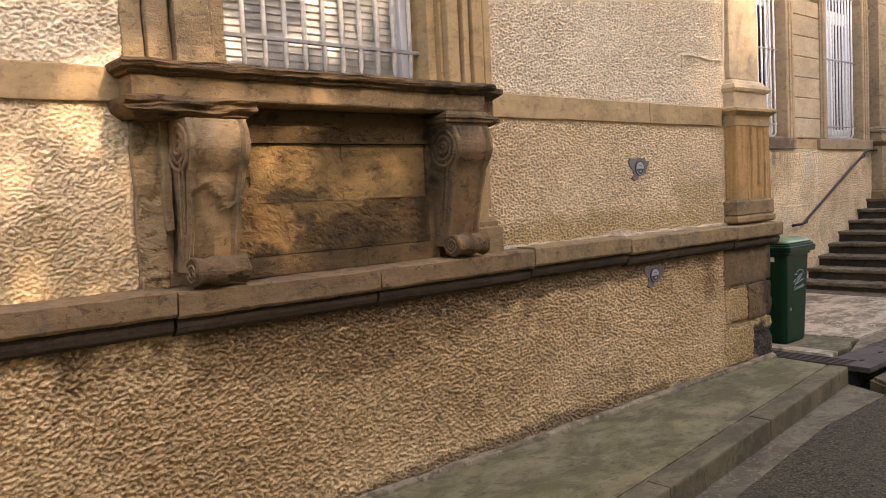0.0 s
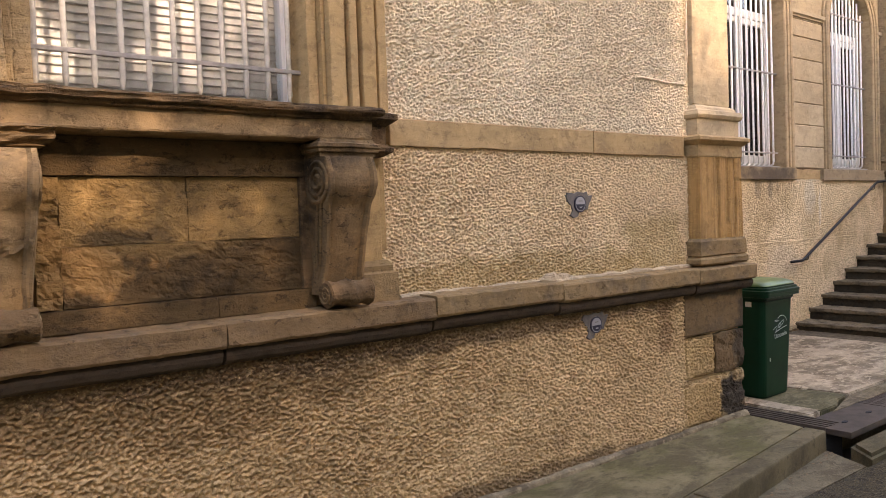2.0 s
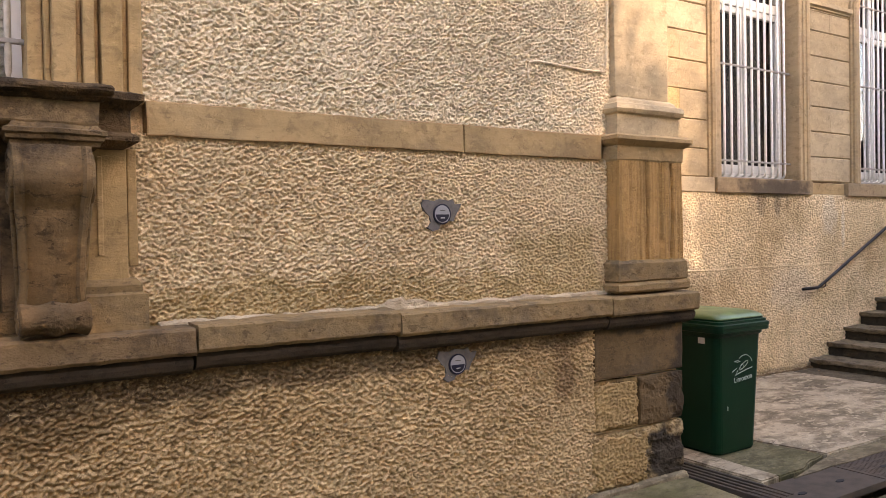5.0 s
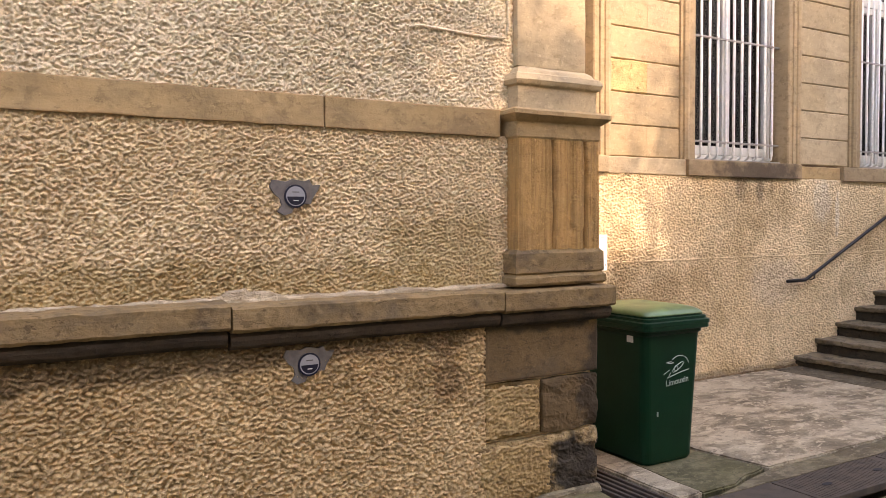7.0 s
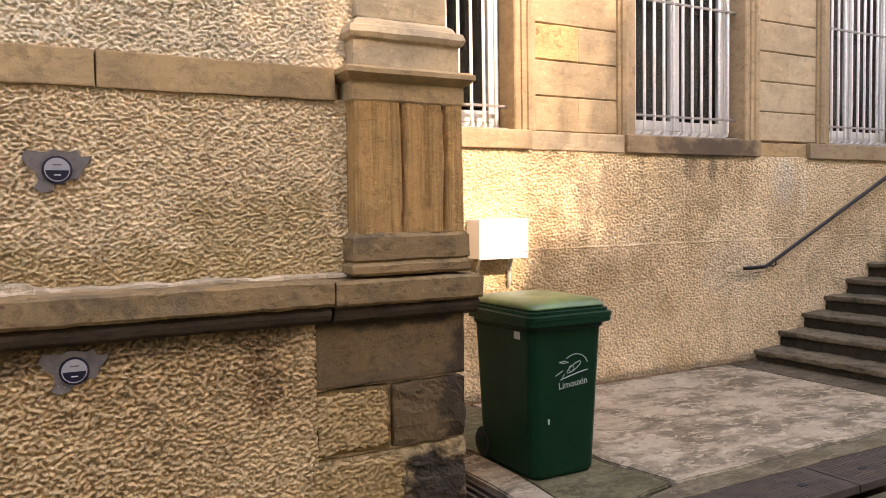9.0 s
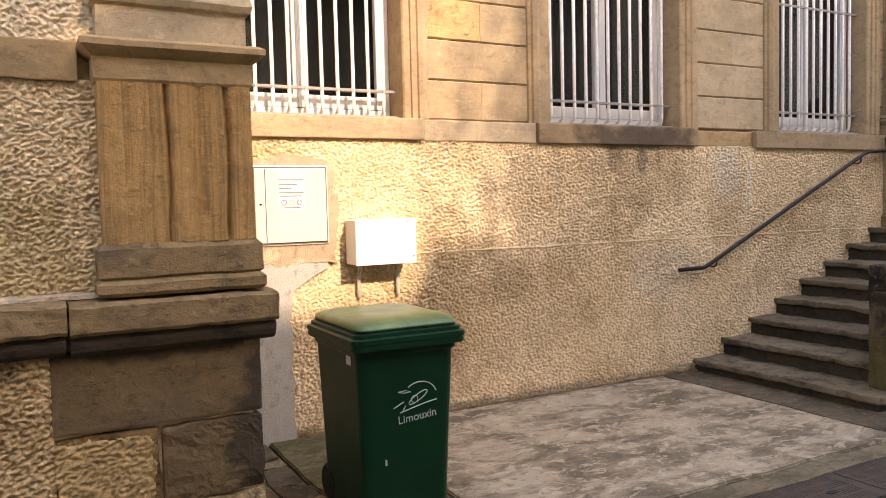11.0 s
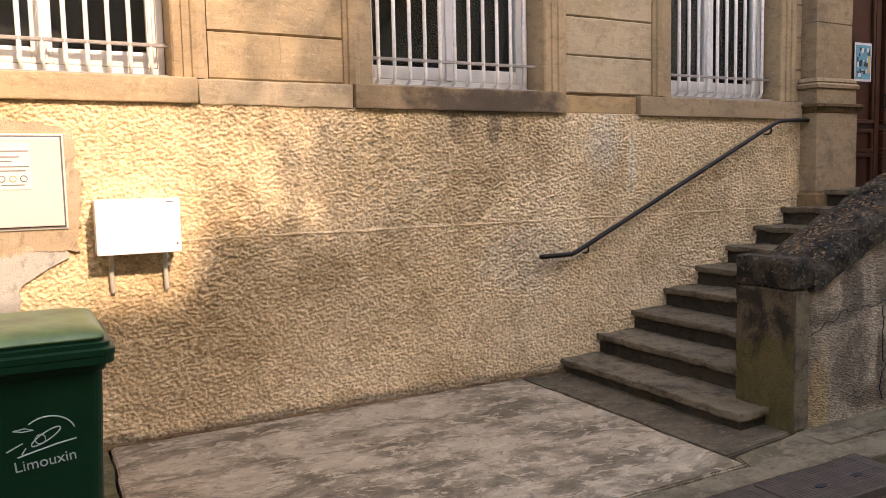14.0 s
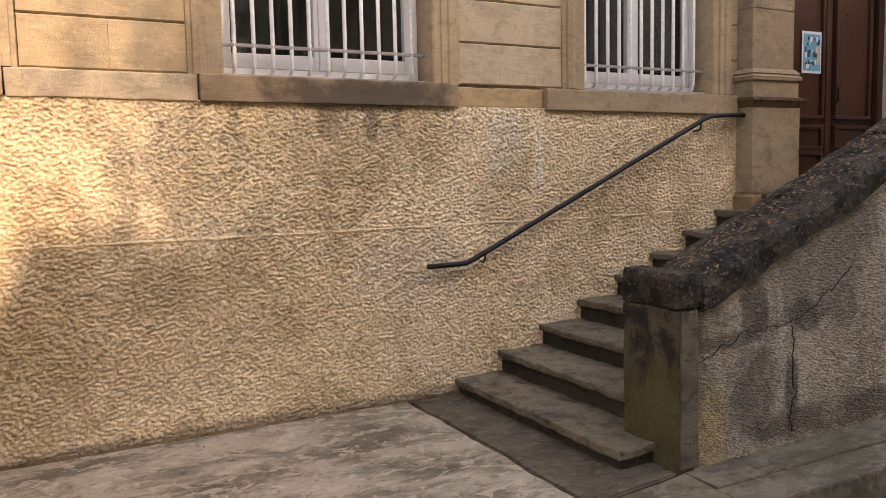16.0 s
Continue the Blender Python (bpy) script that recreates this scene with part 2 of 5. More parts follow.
def coping_stone():
    """Black weathered stone crusted with grey and rusty lichen."""
    m = Nodes("lichen_black_coping", 0.93)
    n = m.noise((5, 5, 6), 6, 0.7, 0.4)
    c = m.mix(m.ramp(n, 0.4, 0.62), (0.06, 0.046, 0.029), (0.015, 0.012, 0.008))
    crust = m.noise((26, 26, 30), 5, 0.7, 0.3, (4, 7, 2))
    c = m.mix(m.math("MULTIPLY", m.ramp(crust, 0.58, 0.61), 0.5), c, (0.17, 0.145, 0.105))
    rust = m.noise((17, 17, 20), 5, 0.7, 0.3, (9, 2, 5))
    c = m.mix(m.math("MULTIPLY", m.ramp(rust, 0.60, 0.64), 0.6), c, (0.16, 0.085, 0.03))
    pits = m.ramp(m.noise((34, 34, 40), 5, 0.75, 0.6, (1, 3, 8)), 0.56, 0.62)
    c = m.mix(m.math("MULTIPLY", pits, 0.8), c, (0.008, 0.007, 0.005))
    m.bump(m.math("SUBTRACT", m.math("ADD", n, m.math("MULTIPLY", crust, 0.7)), pits), 1.0, 0.016)
    return m.done(c)


M_coping = coping_stone()


def quoin_stone():
    """Half plastered, half sooty block at the foot of the corner."""
    m = Nodes("quoin_with_soot", 0.92)
    mott = m.noise((14, 14, 17), 6, 0.7, 0.5)
    c = m.mix(m.ramp(mott, 0.4, 0.65), (0.50, 0.35, 0.18), (0.27, 0.175, 0.08))
    c = m.mix(m.math("MULTIPLY", m.blot(6.88, 0.14, 0.27, 0.26, 0.45, 9), 0.95), c, (0.04, 0.032, 0.025))
    c = m.mix(m.math("MULTIPLY", m.ramp(m.noise((60, 60, 70), 3, 0.7), 0.56, 0.66), 0.5), c, (0.05, 0.04, 0.03))
    m.bump(m.math("ADD", mott, m.noise((45, 45, 60), 4, 0.7)), 0.9, 0.02)
    return m.done(c)


def sill_stone():
    m = Nodes("sooty_sill", 0.9)
    c = m.mix(m.ramp(m.noise((4, 4, 9), 5, 0.65), 0.4, 0.65), (0.33, 0.235, 0.135), (0.22, 0.152, 0.085))
    c = m.mix(m.math("MULTIPLY", m.blot(10.98, 2.14, 0.75, 0.16, 0.55, 5), 0.8), c, (0.075, 0.056, 0.042))
    f = m.noise((70, 70, 90), 4, 0.7)
    c = m.mix(m.math("MULTIPLY", m.ramp(f, 0.53, 0.68), 0.4), c, (0.14, 0.09, 0.05))
    m.bump(f, 0.6, 0.012)
    return m.done(c)


M_quoin, M_sill = quoin_stone(), sill_stone()


def concrete(name, a, b, scale=2.2, moss=None, flakes=0.65):
    m = Nodes(name, 0.9)
    p = m.noise((scale * 0.8, scale * 1.25, scale), 7, 0.7, 0.5)
    q = m.noise((scale * 3.0, scale * 5, 5), 6, 0.7, 0.6)
    c = m.mix(m.ramp(p, 0.38, 0.62), a, b)
    c = m.mix(m.math("MULTIPLY", m.ramp(q, 0.54, 0.575 if flakes > 0.4 else 0.66), flakes), c, tuple(v * 1.28 for v in a))
    if moss:
        c = m.mix(m.math("MULTIPLY", m.ramp(m.noise((1.7, 2.3, 1), 5, 0.65, 0, (4, 2, 0)), 0.42, 0.7), 0.7), c, moss)
    f = m.noise((110, 110, 110), 3, 0.7)
    c = m.mix(m.math("MULTIPLY", m.ramp(m.noise((13, 17, 9), 6, 0.7, 0.4, (3, 8, 1)), 0.54, 0.64), 0.5), c, tuple(v * 0.5 for v in b))
    c = m.mix(m.math("MULTIPLY", m.ramp(f, 0.52, 0.68), 0.45), c, tuple(v * 0.5 for v in b))
    m.bump(m.math("ADD", q, m.math("MULTIPLY", f, 0.6)), 0.7, 0.012)
    return m.done(c)


M_slab = concrete("forecourt_concrete", (0.40, 0.322, 0.22), (0.145, 0.111, 0.069), 2.4)
M_stepslab = concrete("trodden_concrete", (0.128, 0.101, 0.063), (0.066, 0.051, 0.032), 2.4)
M_pave = concrete("pavement_concrete", (0.225, 0.178, 0.092), (0.11, 0.087, 0.044), 2.6, (0.105, 0.098, 0.03), 0.3)
M_gutter = concrete("gutter_concrete", (0.165, 0.131, 0.077), (0.09, 0.07, 0.04), 2.4)
M_edge = concrete("edging_concrete", (0.205, 0.162, 0.10), (0.105, 0.082, 0.049), 3.2, (0.085, 0.075, 0.035), 0.5)
M_kerb = concrete("kerb_concrete", (0.165, 0.128, 0.068), (0.085, 0.066, 0.036), 2.4, (0.06, 0.056, 0.024), 0.4)
M_mossy = concrete("mossy_concrete", (0.17, 0.14, 0.075), (0.085, 0.074, 0.036), 5.0, (0.06, 0.06, 0.022))
M_pale = concrete("dirty_cement", (0.27, 0.21, 0.13), (0.115, 0.088, 0.053), 4.0)
M_chase = concrete("pale_cement", (0.48, 0.45, 0.385), (0.40, 0.37, 0.31), 1.6, None, 0.15)
M_surround = concrete("cabinet_cement", (0.47, 0.365, 0.24), (0.39, 0.295, 0.19), 2.5)
M_patch = concrete("cement_patch", (0.52, 0.405, 0.27), (0.38, 0.285, 0.18), 2.5)


def asphalt():
    m = Nodes("asphalt", 0.9)
    v = m.node("ShaderNodeTexVoronoi", Vector=m.pos, Scale=75.0)
    k = m.noise((16, 16, 16), 6, 0.75, 0.6)
    g = m.noise((1.2, 1.2, 1), 5, 0.6)
    c = m.mix(v.outputs["Distance"], (0.12, 0.09, 0.046), (0.012, 0.009, 0.005))
    c = m.mix(m.math("MULTIPLY", m.ramp(g, 0.4, 0.7), 0.4), c, (0.055, 0.043, 0.024))
    c = m.mix(m.math("MULTIPLY", m.ramp(k, 0.5, 0.62), 0.7), c, (0.016, 0.013, 0.008))
    c = m.mix(m.math("MULTIPLY", m.ramp(m.noise((45, 45, 45), 4, 0.7), 0.56, 0.66), 0.5), c, (0.22, 0.175, 0.10))
    m.bump(v.outputs["Distance"], 1.0, 0.012)
    return m.done(c)


M_asphalt = asphalt()
M_white = plain("white_paint", (0.78, 0.77, 0.74), 0.45, vary=0.06)
M_bars = plain("bar_paint", (0.78, 0.75, 0.68), 0.5, vary=0.2, scale=25)
M_grimy = plain("grimy_bar_paint", (0.56, 0.51, 0.42), 0.55, vary=0.3, scale=20)
M_rod = plain("rod_paint", (0.30, 0.27, 0.235), 0.55, vary=0.3, scale=25)
M_frame = plain("window_paint", (0.70, 0.68, 0.62), 0.4, vary=0.08)
M_shutter = plain("shutter_slats", (0.55, 0.51, 0.44), 0.5, vary=0.25)
# Near-black walls: the gloom indoors is put into the colour.
M_room_dark = plain("dark_room_wall", (0.014, 0.013, 0.013), 0.9)
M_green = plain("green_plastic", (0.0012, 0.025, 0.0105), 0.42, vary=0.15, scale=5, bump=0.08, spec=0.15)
# Paler green for the lid top: sunlight on it mixed into the colour.
M_lid_sunlit = plain("sunlit_green_plastic", (0.12, 0.20, 0.065), 0.36, vary=0.45, scale=5, bump=0.1)
M_rubber = plain("black_rubber", (0.012, 0.012, 0.012), 0.7)
M_mark = plain("white_print", (0.36, 0.43, 0.38), 0.5)
M_box = plain("cream_enamel", (0.58, 0.555, 0.47), 0.35, vary=0.05)
M_notice = plain("cream_paper", (0.64, 0.62, 0.55), 0.6, vary=0.05)
M_faint = plain("faded_print", (0.17, 0.15, 0.13), 0.6)
M_rail = plain("dark_iron", (0.012, 0.010, 0.009), 0.5, 0.1, spec=0.3)
M_iron = plain("worn_iron_plate", (0.06, 0.041, 0.026), 0.85, 0.0, vary=0.35, scale=9, bump=0.2)
M_marker = plain("dull_enamel", (0.34, 0.33, 0.33), 0.5)
# Black stands in for the unlit insides of holes, channels and cracks.
M_hole = plain("hole_black", (0.01, 0.01, 0.01), 0.9)
M_door = plain("brown_door_paint", (0.055, 0.018, 0.009), 0.3, vary=0.3, scale=5)
M_grey = plain("grey_mortar", (0.165, 0.14, 0.12), 0.85, vary=0.3, scale=20, bump=0.3)
M_blue = plain("navy_enamel", (0.008, 0.008, 0.024), 0.35)
M_poster = plain("poster_blue", (0.10, 0.34, 0.42), 0.5)
M_ink = plain("poster_ink", (0.02, 0.035, 0.05), 0.5)
M_yellow = plain("poster_yellow", (0.55, 0.42, 0.16), 0.5)
M_paper = plain("paper", (0.66, 0.65, 0.62), 0.6)
M_print = plain("grey_print", (0.12, 0.10, 0.09), 0.6)
M_leaf = plain("tree_leaves", (0.07, 0.10, 0.03), 0.6, vary=0.4, scale=2)
M_bark = plain("bark", (0.11, 0.085, 0.06), 0.9, vary=0.4, scale=8, bump=0.4)
M_dry = plain("dry_leaves", (0.22, 0.125, 0.05), 0.8, vary=0.5, scale=30)
M_house = plaster("opposite_render", (0.55, 0.46, 0.34), (0.48, 0.39, 0.28))
M_roof = plain("roof_tiles", (0.30, 0.14, 0.08), 0.85, vary=0.3, scale=6)


def glass():
    m = Nodes("window_glass", 0.02)
    m.bsdf.inputs["Transmission Weight"].default_value = 1.0
    m.bsdf.inputs["IOR"].default_value = 1.4
    m.bsdf.inputs["Specular IOR Level"].default_value = 0.5
    return m.done((0.9, 0.93, 0.93))


M_glass = glass()


# ---- mesh helpers ----
def part(name, bm, material, parent, label="", smooth=False):
    me = bpy.data.meshes.new(name)
    bm.to_mesh(me)
    bm.free()
    me.materials.append(material)
    if smooth:
        me.polygons.foreach_set("use_smooth", [True] * len(me.polygons))
    ob = new(name, me)
    ob.parent = parent
    if label:
        ob["label"] = label
    return ob


def thing(name, label, category, kind="", group="", at=(0, 0, 0)):
    ob = new(name)
    ob.location, ob.empty_display_size = at, 0.1
    if at != (0, 0, 0):
        bpy.context.view_layer.update()
    return tagged(ob, label, category, group, kind)


def keep(ob):
    """Leave a part where it was modelled, in world coordinates, under a parent that stands elsewhere."""
    ob.matrix_parent_inverse = Matrix.Translation(ob.parent.location).inverted()
    return ob


def box(bm, x0, x1, y0, y1, z0, z1, bevel=0.0, seg=2):
    m = Matrix.Translation(((x0 + x1) / 2, (y0 + y1) / 2, (z0 + z1) / 2)) @ Matrix.Diagonal((x1 - x0, y1 - y0, z1 - z0, 1))
    made = bmesh.ops.create_cube(bm, size=1, matrix=m)["verts"]
    if bevel:
        edges = list({e for v in made for e in v.link_edges})
        bmesh.ops.bevel(bm, geom=edges, offset=bevel, segments=seg, affect="EDGES", profile=0.6)
    return bm


def boxes(*rows, bevel=0.0):
    bm = bmesh.new()
    for r in rows:
        box(bm, *r, bevel=bevel)
    return bm


def cut_up(bm, step):
    """Slice a mesh along the three axes so that noise has vertices to move."""
    for axis in range(3):
        vals = [v.co[axis] for v in bm.verts]
        lo, hi = min(vals), max(vals)
        n = min(int((hi - lo) / step), 60)
        for i in range(1, n):
            co, no = Vector(), Vector()
            co[axis], no[axis] = lo + (hi - lo) * i / n, 1
            bmesh.ops.bisect_plane(bm, geom=bm.verts[:] + bm.edges[:] + bm.faces[:], plane_co=co, plane_no=no, dist=1e-5)
    return bm


def worn(bm, step=0.06, amp=0.005, freq=7.0, seed=0.0):
    cut_up(bm, step)
    for v in bm.verts:
        p = v.co + Vector((seed, seed * 1.7, seed * 0.6))
        v.co += noise.noise_vector(p * freq) * amp + noise.noise_vector(p * freq * 3.7) * amp * 0.5
    return bm


def bedded(bm, amp=0.012, freq=(5.0, 55.0), step_x=0.05, step_z=0.012, seed=0.0, upright=False):
    """Erode a block along its beds: thin layers (or upright channels) stand back by uneven amounts."""
    vals = ([v.co.x for v in bm.verts], [v.co.z for v in bm.verts])
    for axis, st, vv in ((0, step_x, vals[0]), (2, step_z, vals[1])):
        lo, hi = min(vv), max(vv)
        n = int((hi - lo) / st)
        for i in range(1, n):
            co, no = Vector(), Vector()
            co[axis], no[axis] = lo + (hi - lo) * i / n, 1
            bmesh.ops.bisect_plane(bm, geom=bm.verts[:] + bm.edges[:] + bm.faces[:], plane_co=co, plane_no=no, dist=1e-5)
    for v in bm.verts:
        k = noise.noise(Vector((v.co.x * freq[0] + seed, v.co.y * 2, v.co.z * freq[1]))) + 0.6 * noise.noise(Vector((v.co.x * freq[0] * 2.7, seed, v.co.z * freq[1] * 1.9)))
        v.co.y += amp * max(k, -0.35) * 1.2
        if not upright:
            v.co.z += amp * 0.35 * noise.noise(Vector((v.co.x * 9, seed, v.co.z * 5)))
    return bm


def stone(x0, x1, y0, y1, z0, z1, bevel=0.01, step=0.07, amp=0.004, seed=0.0):
    return worn(box(bmesh.new(), x0, x1, y0, y1, z0, z1, bevel), step, amp, 7.0, seed)


def flaked(bm, step=0.016, depth=0.006, freq=8.0, seed=0.0, reach=0.03):
    """Spall the front of a block in thin flat flakes with sharp edges."""
    cut_up(bm, step)
    front_y = min(v.co.y for v in bm.verts)
    for v in bm.verts:
        if v.co.y < front_y + reach:
            p = Vector((v.co.x * freq + seed, seed * 0.7, v.co.z * freq * 1.3))
            n = noise.noise(p) + 0.5 * noise.noise(p * 2.9) + 0.25 * noise.noise(p * 7.3)
            v.co.y += depth * math.floor(max(n + 0.35, 0) * 3.2) + 0.002 * noise.noise(p * 11)
    return bm


def run_x(profile, x0, x1):
    """A moulding: a closed (y, z) outline drawn out along x."""
    bm = bmesh.new()
    a = [bm.verts.new((x0, y, z)) for y, z in profile]
    b = [bm.verts.new((x1, y, z)) for y, z in profile]
    n = len(a)
    for i in range(n):
        bm.faces.new((a[i], a[(i + 1) % n], b[(i + 1) % n], b[i]))
    bm.faces.new(a[::-1]), bm.faces.new(b)
    bmesh.ops.recalc_face_normals(bm, faces=bm.faces)
    return bm


def stack(x0, x1, y0, y1, rings, bm=None):
    """A moulded block: rectangle (x0..x1, y0..y1) widened by each ring's offset at its height."""
    bm = bm or bmesh.new()
    rows = []
    for off, z in rings:
        rows.append([bm.verts.new(c) for c in ((x0 - off, y0 - off, z), (x1 + off, y0 - off, z), (x1 + off, y1, z), (x0 - off, y1, z))])
    for lo, hi in zip(rows, rows[1:]):
        for i in range(4):
            bm.faces.new((lo[i], lo[(i + 1) % 4], hi[(i + 1) % 4], hi[i]))
    bm.faces.new(rows[0][::-1]), bm.faces.new(rows[-1])
    return bm


def tube(points, r, n=8, bm=None, closed=False):
    """A round bar along points."""
    bm = bm or bmesh.new()
    pts = [Vector(p) for p in points]
    rings = []
    for i, p in enumerate(pts):
        d = (pts[min(i + 1, len(pts) - 1)] - pts[max(i - 1, 0)]).normalized()
        u = d.cross(Vector((0, 0, 1)) if abs(d.z) < 0.9 else Vector((1, 0, 0))).normalized()
        w = d.cross(u)
        rings.append([bm.verts.new(p + (u * math.cos(a) + w * math.sin(a)) * r) for a in (k * math.tau / n for k in range(n))])
    for lo, hi in zip(rings, rings[1:]):
        for k in range(n):
            bm.faces.new((lo[k], lo[(k + 1) % n], hi[(k + 1) % n], hi[k]))
    bm.faces.new(rings[0]), bm.faces.new(rings[-1][::-1])
    bmesh.ops.recalc_face_normals(bm, faces=bm.faces)
    return bm


def text_bm(body, size, matrix, depth=0.001):
    cu = bpy.data.curves.new("lettering", "FONT")
    cu.body, cu.size, cu.extrude, cu.align_x = body, size, depth, "CENTER"
    ob = bpy.data.objects.new("lettering", cu)
    scene.collection.objects.link(ob)
    bpy.context.view_layer.update()
    me = bpy.data.meshes.new_from_object(ob.evaluated_get(bpy.context.evaluated_depsgraph_get()))
    bm = bmesh.new()
    bm.from_mesh(me)
    bmesh.ops.transform(bm, matrix=matrix, verts=bm.verts)
    bpy.data.objects.remove(ob)
    bpy.data.meshes.remove(me)
    return bm


LATTICE = np.random.default_rng(5).random((8, 256, 256))


def vnoise(u, v, layer=0):
    iu, iv = np.floor(u).astype(int), np.floor(v).astype(int)
    fu, fv = u - iu, v - iv
    fu, fv = fu * fu * (3 - 2 * fu), fv * fv * (3 - 2 * fv)
    g = LATTICE[layer]
    a, b = g[iu % 256, iv % 256], g[(iu + 1) % 256, iv % 256]
    c, d = g[iu % 256, (iv + 1) % 256], g[(iu + 1) % 256, (iv + 1) % 256]
    return (a * (1 - fu) + b * fu) * (1 - fv) + (c * (1 - fu) + d * fu) * fv


def worms(nx, nz, sx, sz, wave, seed, stretch=1.4):
    """Band-limited noise on a grid: trowelled ridges of about one width, a little longer along the wall than up it."""
    g = np.fft.fft2(np.random.default_rng(seed).standard_normal((nx, nz)))
    k = np.hypot(np.fft.fftfreq(nx, sx)[:, None] * stretch, np.fft.fftfreq(nz, sz)[None, :]) * wave
    g = np.fft.ifft2(g * np.exp(-(np.log(np.maximum(k, 1e-6)) / 0.52) ** 2)).real
    return g / g.std()


def roughcast(name, x0, x1, z0, z1, y, material, parent, step=0.006, amp=0.006, zfun=None, wave=0.03, torn=0.0, seed=1, stretch=1.4):
    """A sheet of trowelled roughcast facing -y, with its worm-like ridges as real relief. zfun(x): a sloping top. torn: depth of a ragged edge."""
    nx, nz = max(int((x1 - x0) / step), 2), max(int((z1 - z0) / step), 2)
    gx, s = np.meshgrid(np.linspace(x0, x1, nx + 1), np.linspace(0, 1, nz + 1), indexing="ij")
    top = np.vectorize(zfun)(gx) if zfun else z1
    gz = z0 + s * (top - z0)
    a = worms(nx + 1, nz + 1, step, step, wave, seed, stretch) + 0.45 * worms(nx + 1, nz + 1, step, step, wave * 2.3, seed + 90, stretch)
    b = worms(nx + 1, nz + 1, step, step, wave * 0.5, seed + 50, stretch)
    patchy = 0.75 + 0.5 * vnoise(gx * 2.2, gz * 2.2, 4)
    h = amp * (2.3 * patchy / (1 + np.exp(-2.2 * a - 0.7)) + 0.28 * b + 0.5 * vnoise(gx * 3, gz * 3, 5))
    gy = y - 0.012 - h
    if torn:
        edge = np.minimum(np.minimum(gx - x0, x1 - gx), np.minimum(gz - z0, top - gz))
        gy[edge < torn * (0.15 + 0.6 * vnoise(gx * 14, gz * 14, 6) + 0.5 * vnoise(gx * 45, gz * 45, 7))] = y + 0.04
    gy[0, :] = gy[-1, :] = y + 0.04
    gy[:, 0] = gy[:, -1] = y + 0.04
    me = bpy.data.meshes.new(name)
    idx = np.arange((nx + 1) * (nz + 1)).reshape(nx + 1, nz + 1)
    quads = np.stack([idx[:-1, :-1], idx[1:, :-1], idx[1:, 1:], idx[:-1, 1:]], -1).reshape(-1)
    me.vertices.add(idx.size)
    me.vertices.foreach_set("co", np.stack([gx, gy, gz], -1).reshape(-1))
    me.loops.add(len(quads))
    me.loops.foreach_set("vertex_index", quads)
    me.polygons.add(nx * nz)
    me.polygons.foreach_set("loop_start", np.arange(0, len(quads), 4))
    me.polygons.foreach_set("use_smooth", np.ones(nx * nz, dtype=bool))
    me.update(calc_edges=True)
    me.materials.append(material)
    ob = new(name, me)
    ob.parent = parent
    return ob


# ---- ground ----
def flat(name, x0, x1, y0, y1, z0, z1, mat, label, category, bevel=0.008):
    return tagged(part(name, box(bmesh.new(), x0, x1, y0, y1, z0, z1, bevel), mat, None), label, category, kind="structure")


def polygon(name, pts, z0, z1, mat, parent=None, bevel=0.01, jag=0.0):
    """An upright prism over a plan outline. jag: how far its edges wander and chip."""
    bm = bmesh.new()
    if jag:
        fine = []
        for (xa, ya), (xb, yb) in zip(pts, pts[1:] + pts[:1]):
            n = max(int(math.hypot(xb - xa, yb - ya) / 0.05), 1)
            fine += [(xa + (xb - xa) * i / n, ya + (yb - ya) * i / n) for i in range(n)]
        cx, cy = sum(p[0] for p in fine) / len(fine), sum(p[1] for p in fine) / len(fine)
        pts = []
        for x, y in fine:
            d = noise.noise_vector(Vector((x * 3.1, y * 3.1, 0.5))) * jag
            chip = max(noise.noise(Vector((x * 9, y * 9, z1 * 90))), 0) * jag * 0.9 + jag * 0.12
            r = math.hypot(cx - x, cy - y)
            pts.append((x + d.x + (cx - x) / r * chip, y + d.y + (cy - y) / r * chip))
    lo = [bm.verts.new((x, y, z0)) for x, y in pts]
    hi = [bm.verts.new((x, y, z1)) for x, y in pts]
    n = len(pts)
    for i in range(n):
        bm.faces.new((lo[i], lo[(i + 1) % n], hi[(i + 1) % n], hi[i]))
    bm.faces.new(lo[::-1])
    top = bm.faces.new(hi)
    bmesh.ops.recalc_face_normals(bm, faces=bm.faces)
    if bevel:
        bmesh.ops.bevel(bm, geom=list(top.edges), offset=bevel, segments=2, affect="EDGES")
    return part(name, bm, mat, parent)


bm = bmesh.new()
bmesh.ops.create_grid(bm, x_segments=2, y_segments=2, size=400, matrix=Matrix.Translation((0, 0, -0.46)))
tagged(part("ground", bm, M_pave, None), "plain grey ground stretching to the horizon", "ground", kind="structure")
# road: one sheet whose edge follows the gutter
ROAD = -0.13
tagged(polygon("road", [(-40, -6.5), (45, -6.5), (45, 2.41), (7.7, 2.41), (6.78, 2.41), (5.62, 2.44), (4.03, 2.25), (-2, 1.5), (-40, 1.5)], -0.45, ROAD, M_asphalt),
       "worn dark grey asphalt road with fine gravel grain", "road", kind="structure")
tagged(polygon("gutter", [(-40, 1.5), (-2, 1.5), (4.03, 2.25), (5.62, 2.44), (6.78, 2.44), (7.0, 2.9), (3.7, 2.45), (-2, 1.75), (-40, 1.75)], -0.45, ROAD - 0.02, M_gutter),
       "dirty concrete gutter strip beside the kerb", "gutter", kind="structure")
tagged(polygon("culvert_floor", [(6.9, 2.5), (45, 2.5), (45, 3.2), (6.9, 3.2)], -0.46, -0.36, M_hole), "bed of the covered gutter, coloured black for the dark there", "culvert", kind="structure")
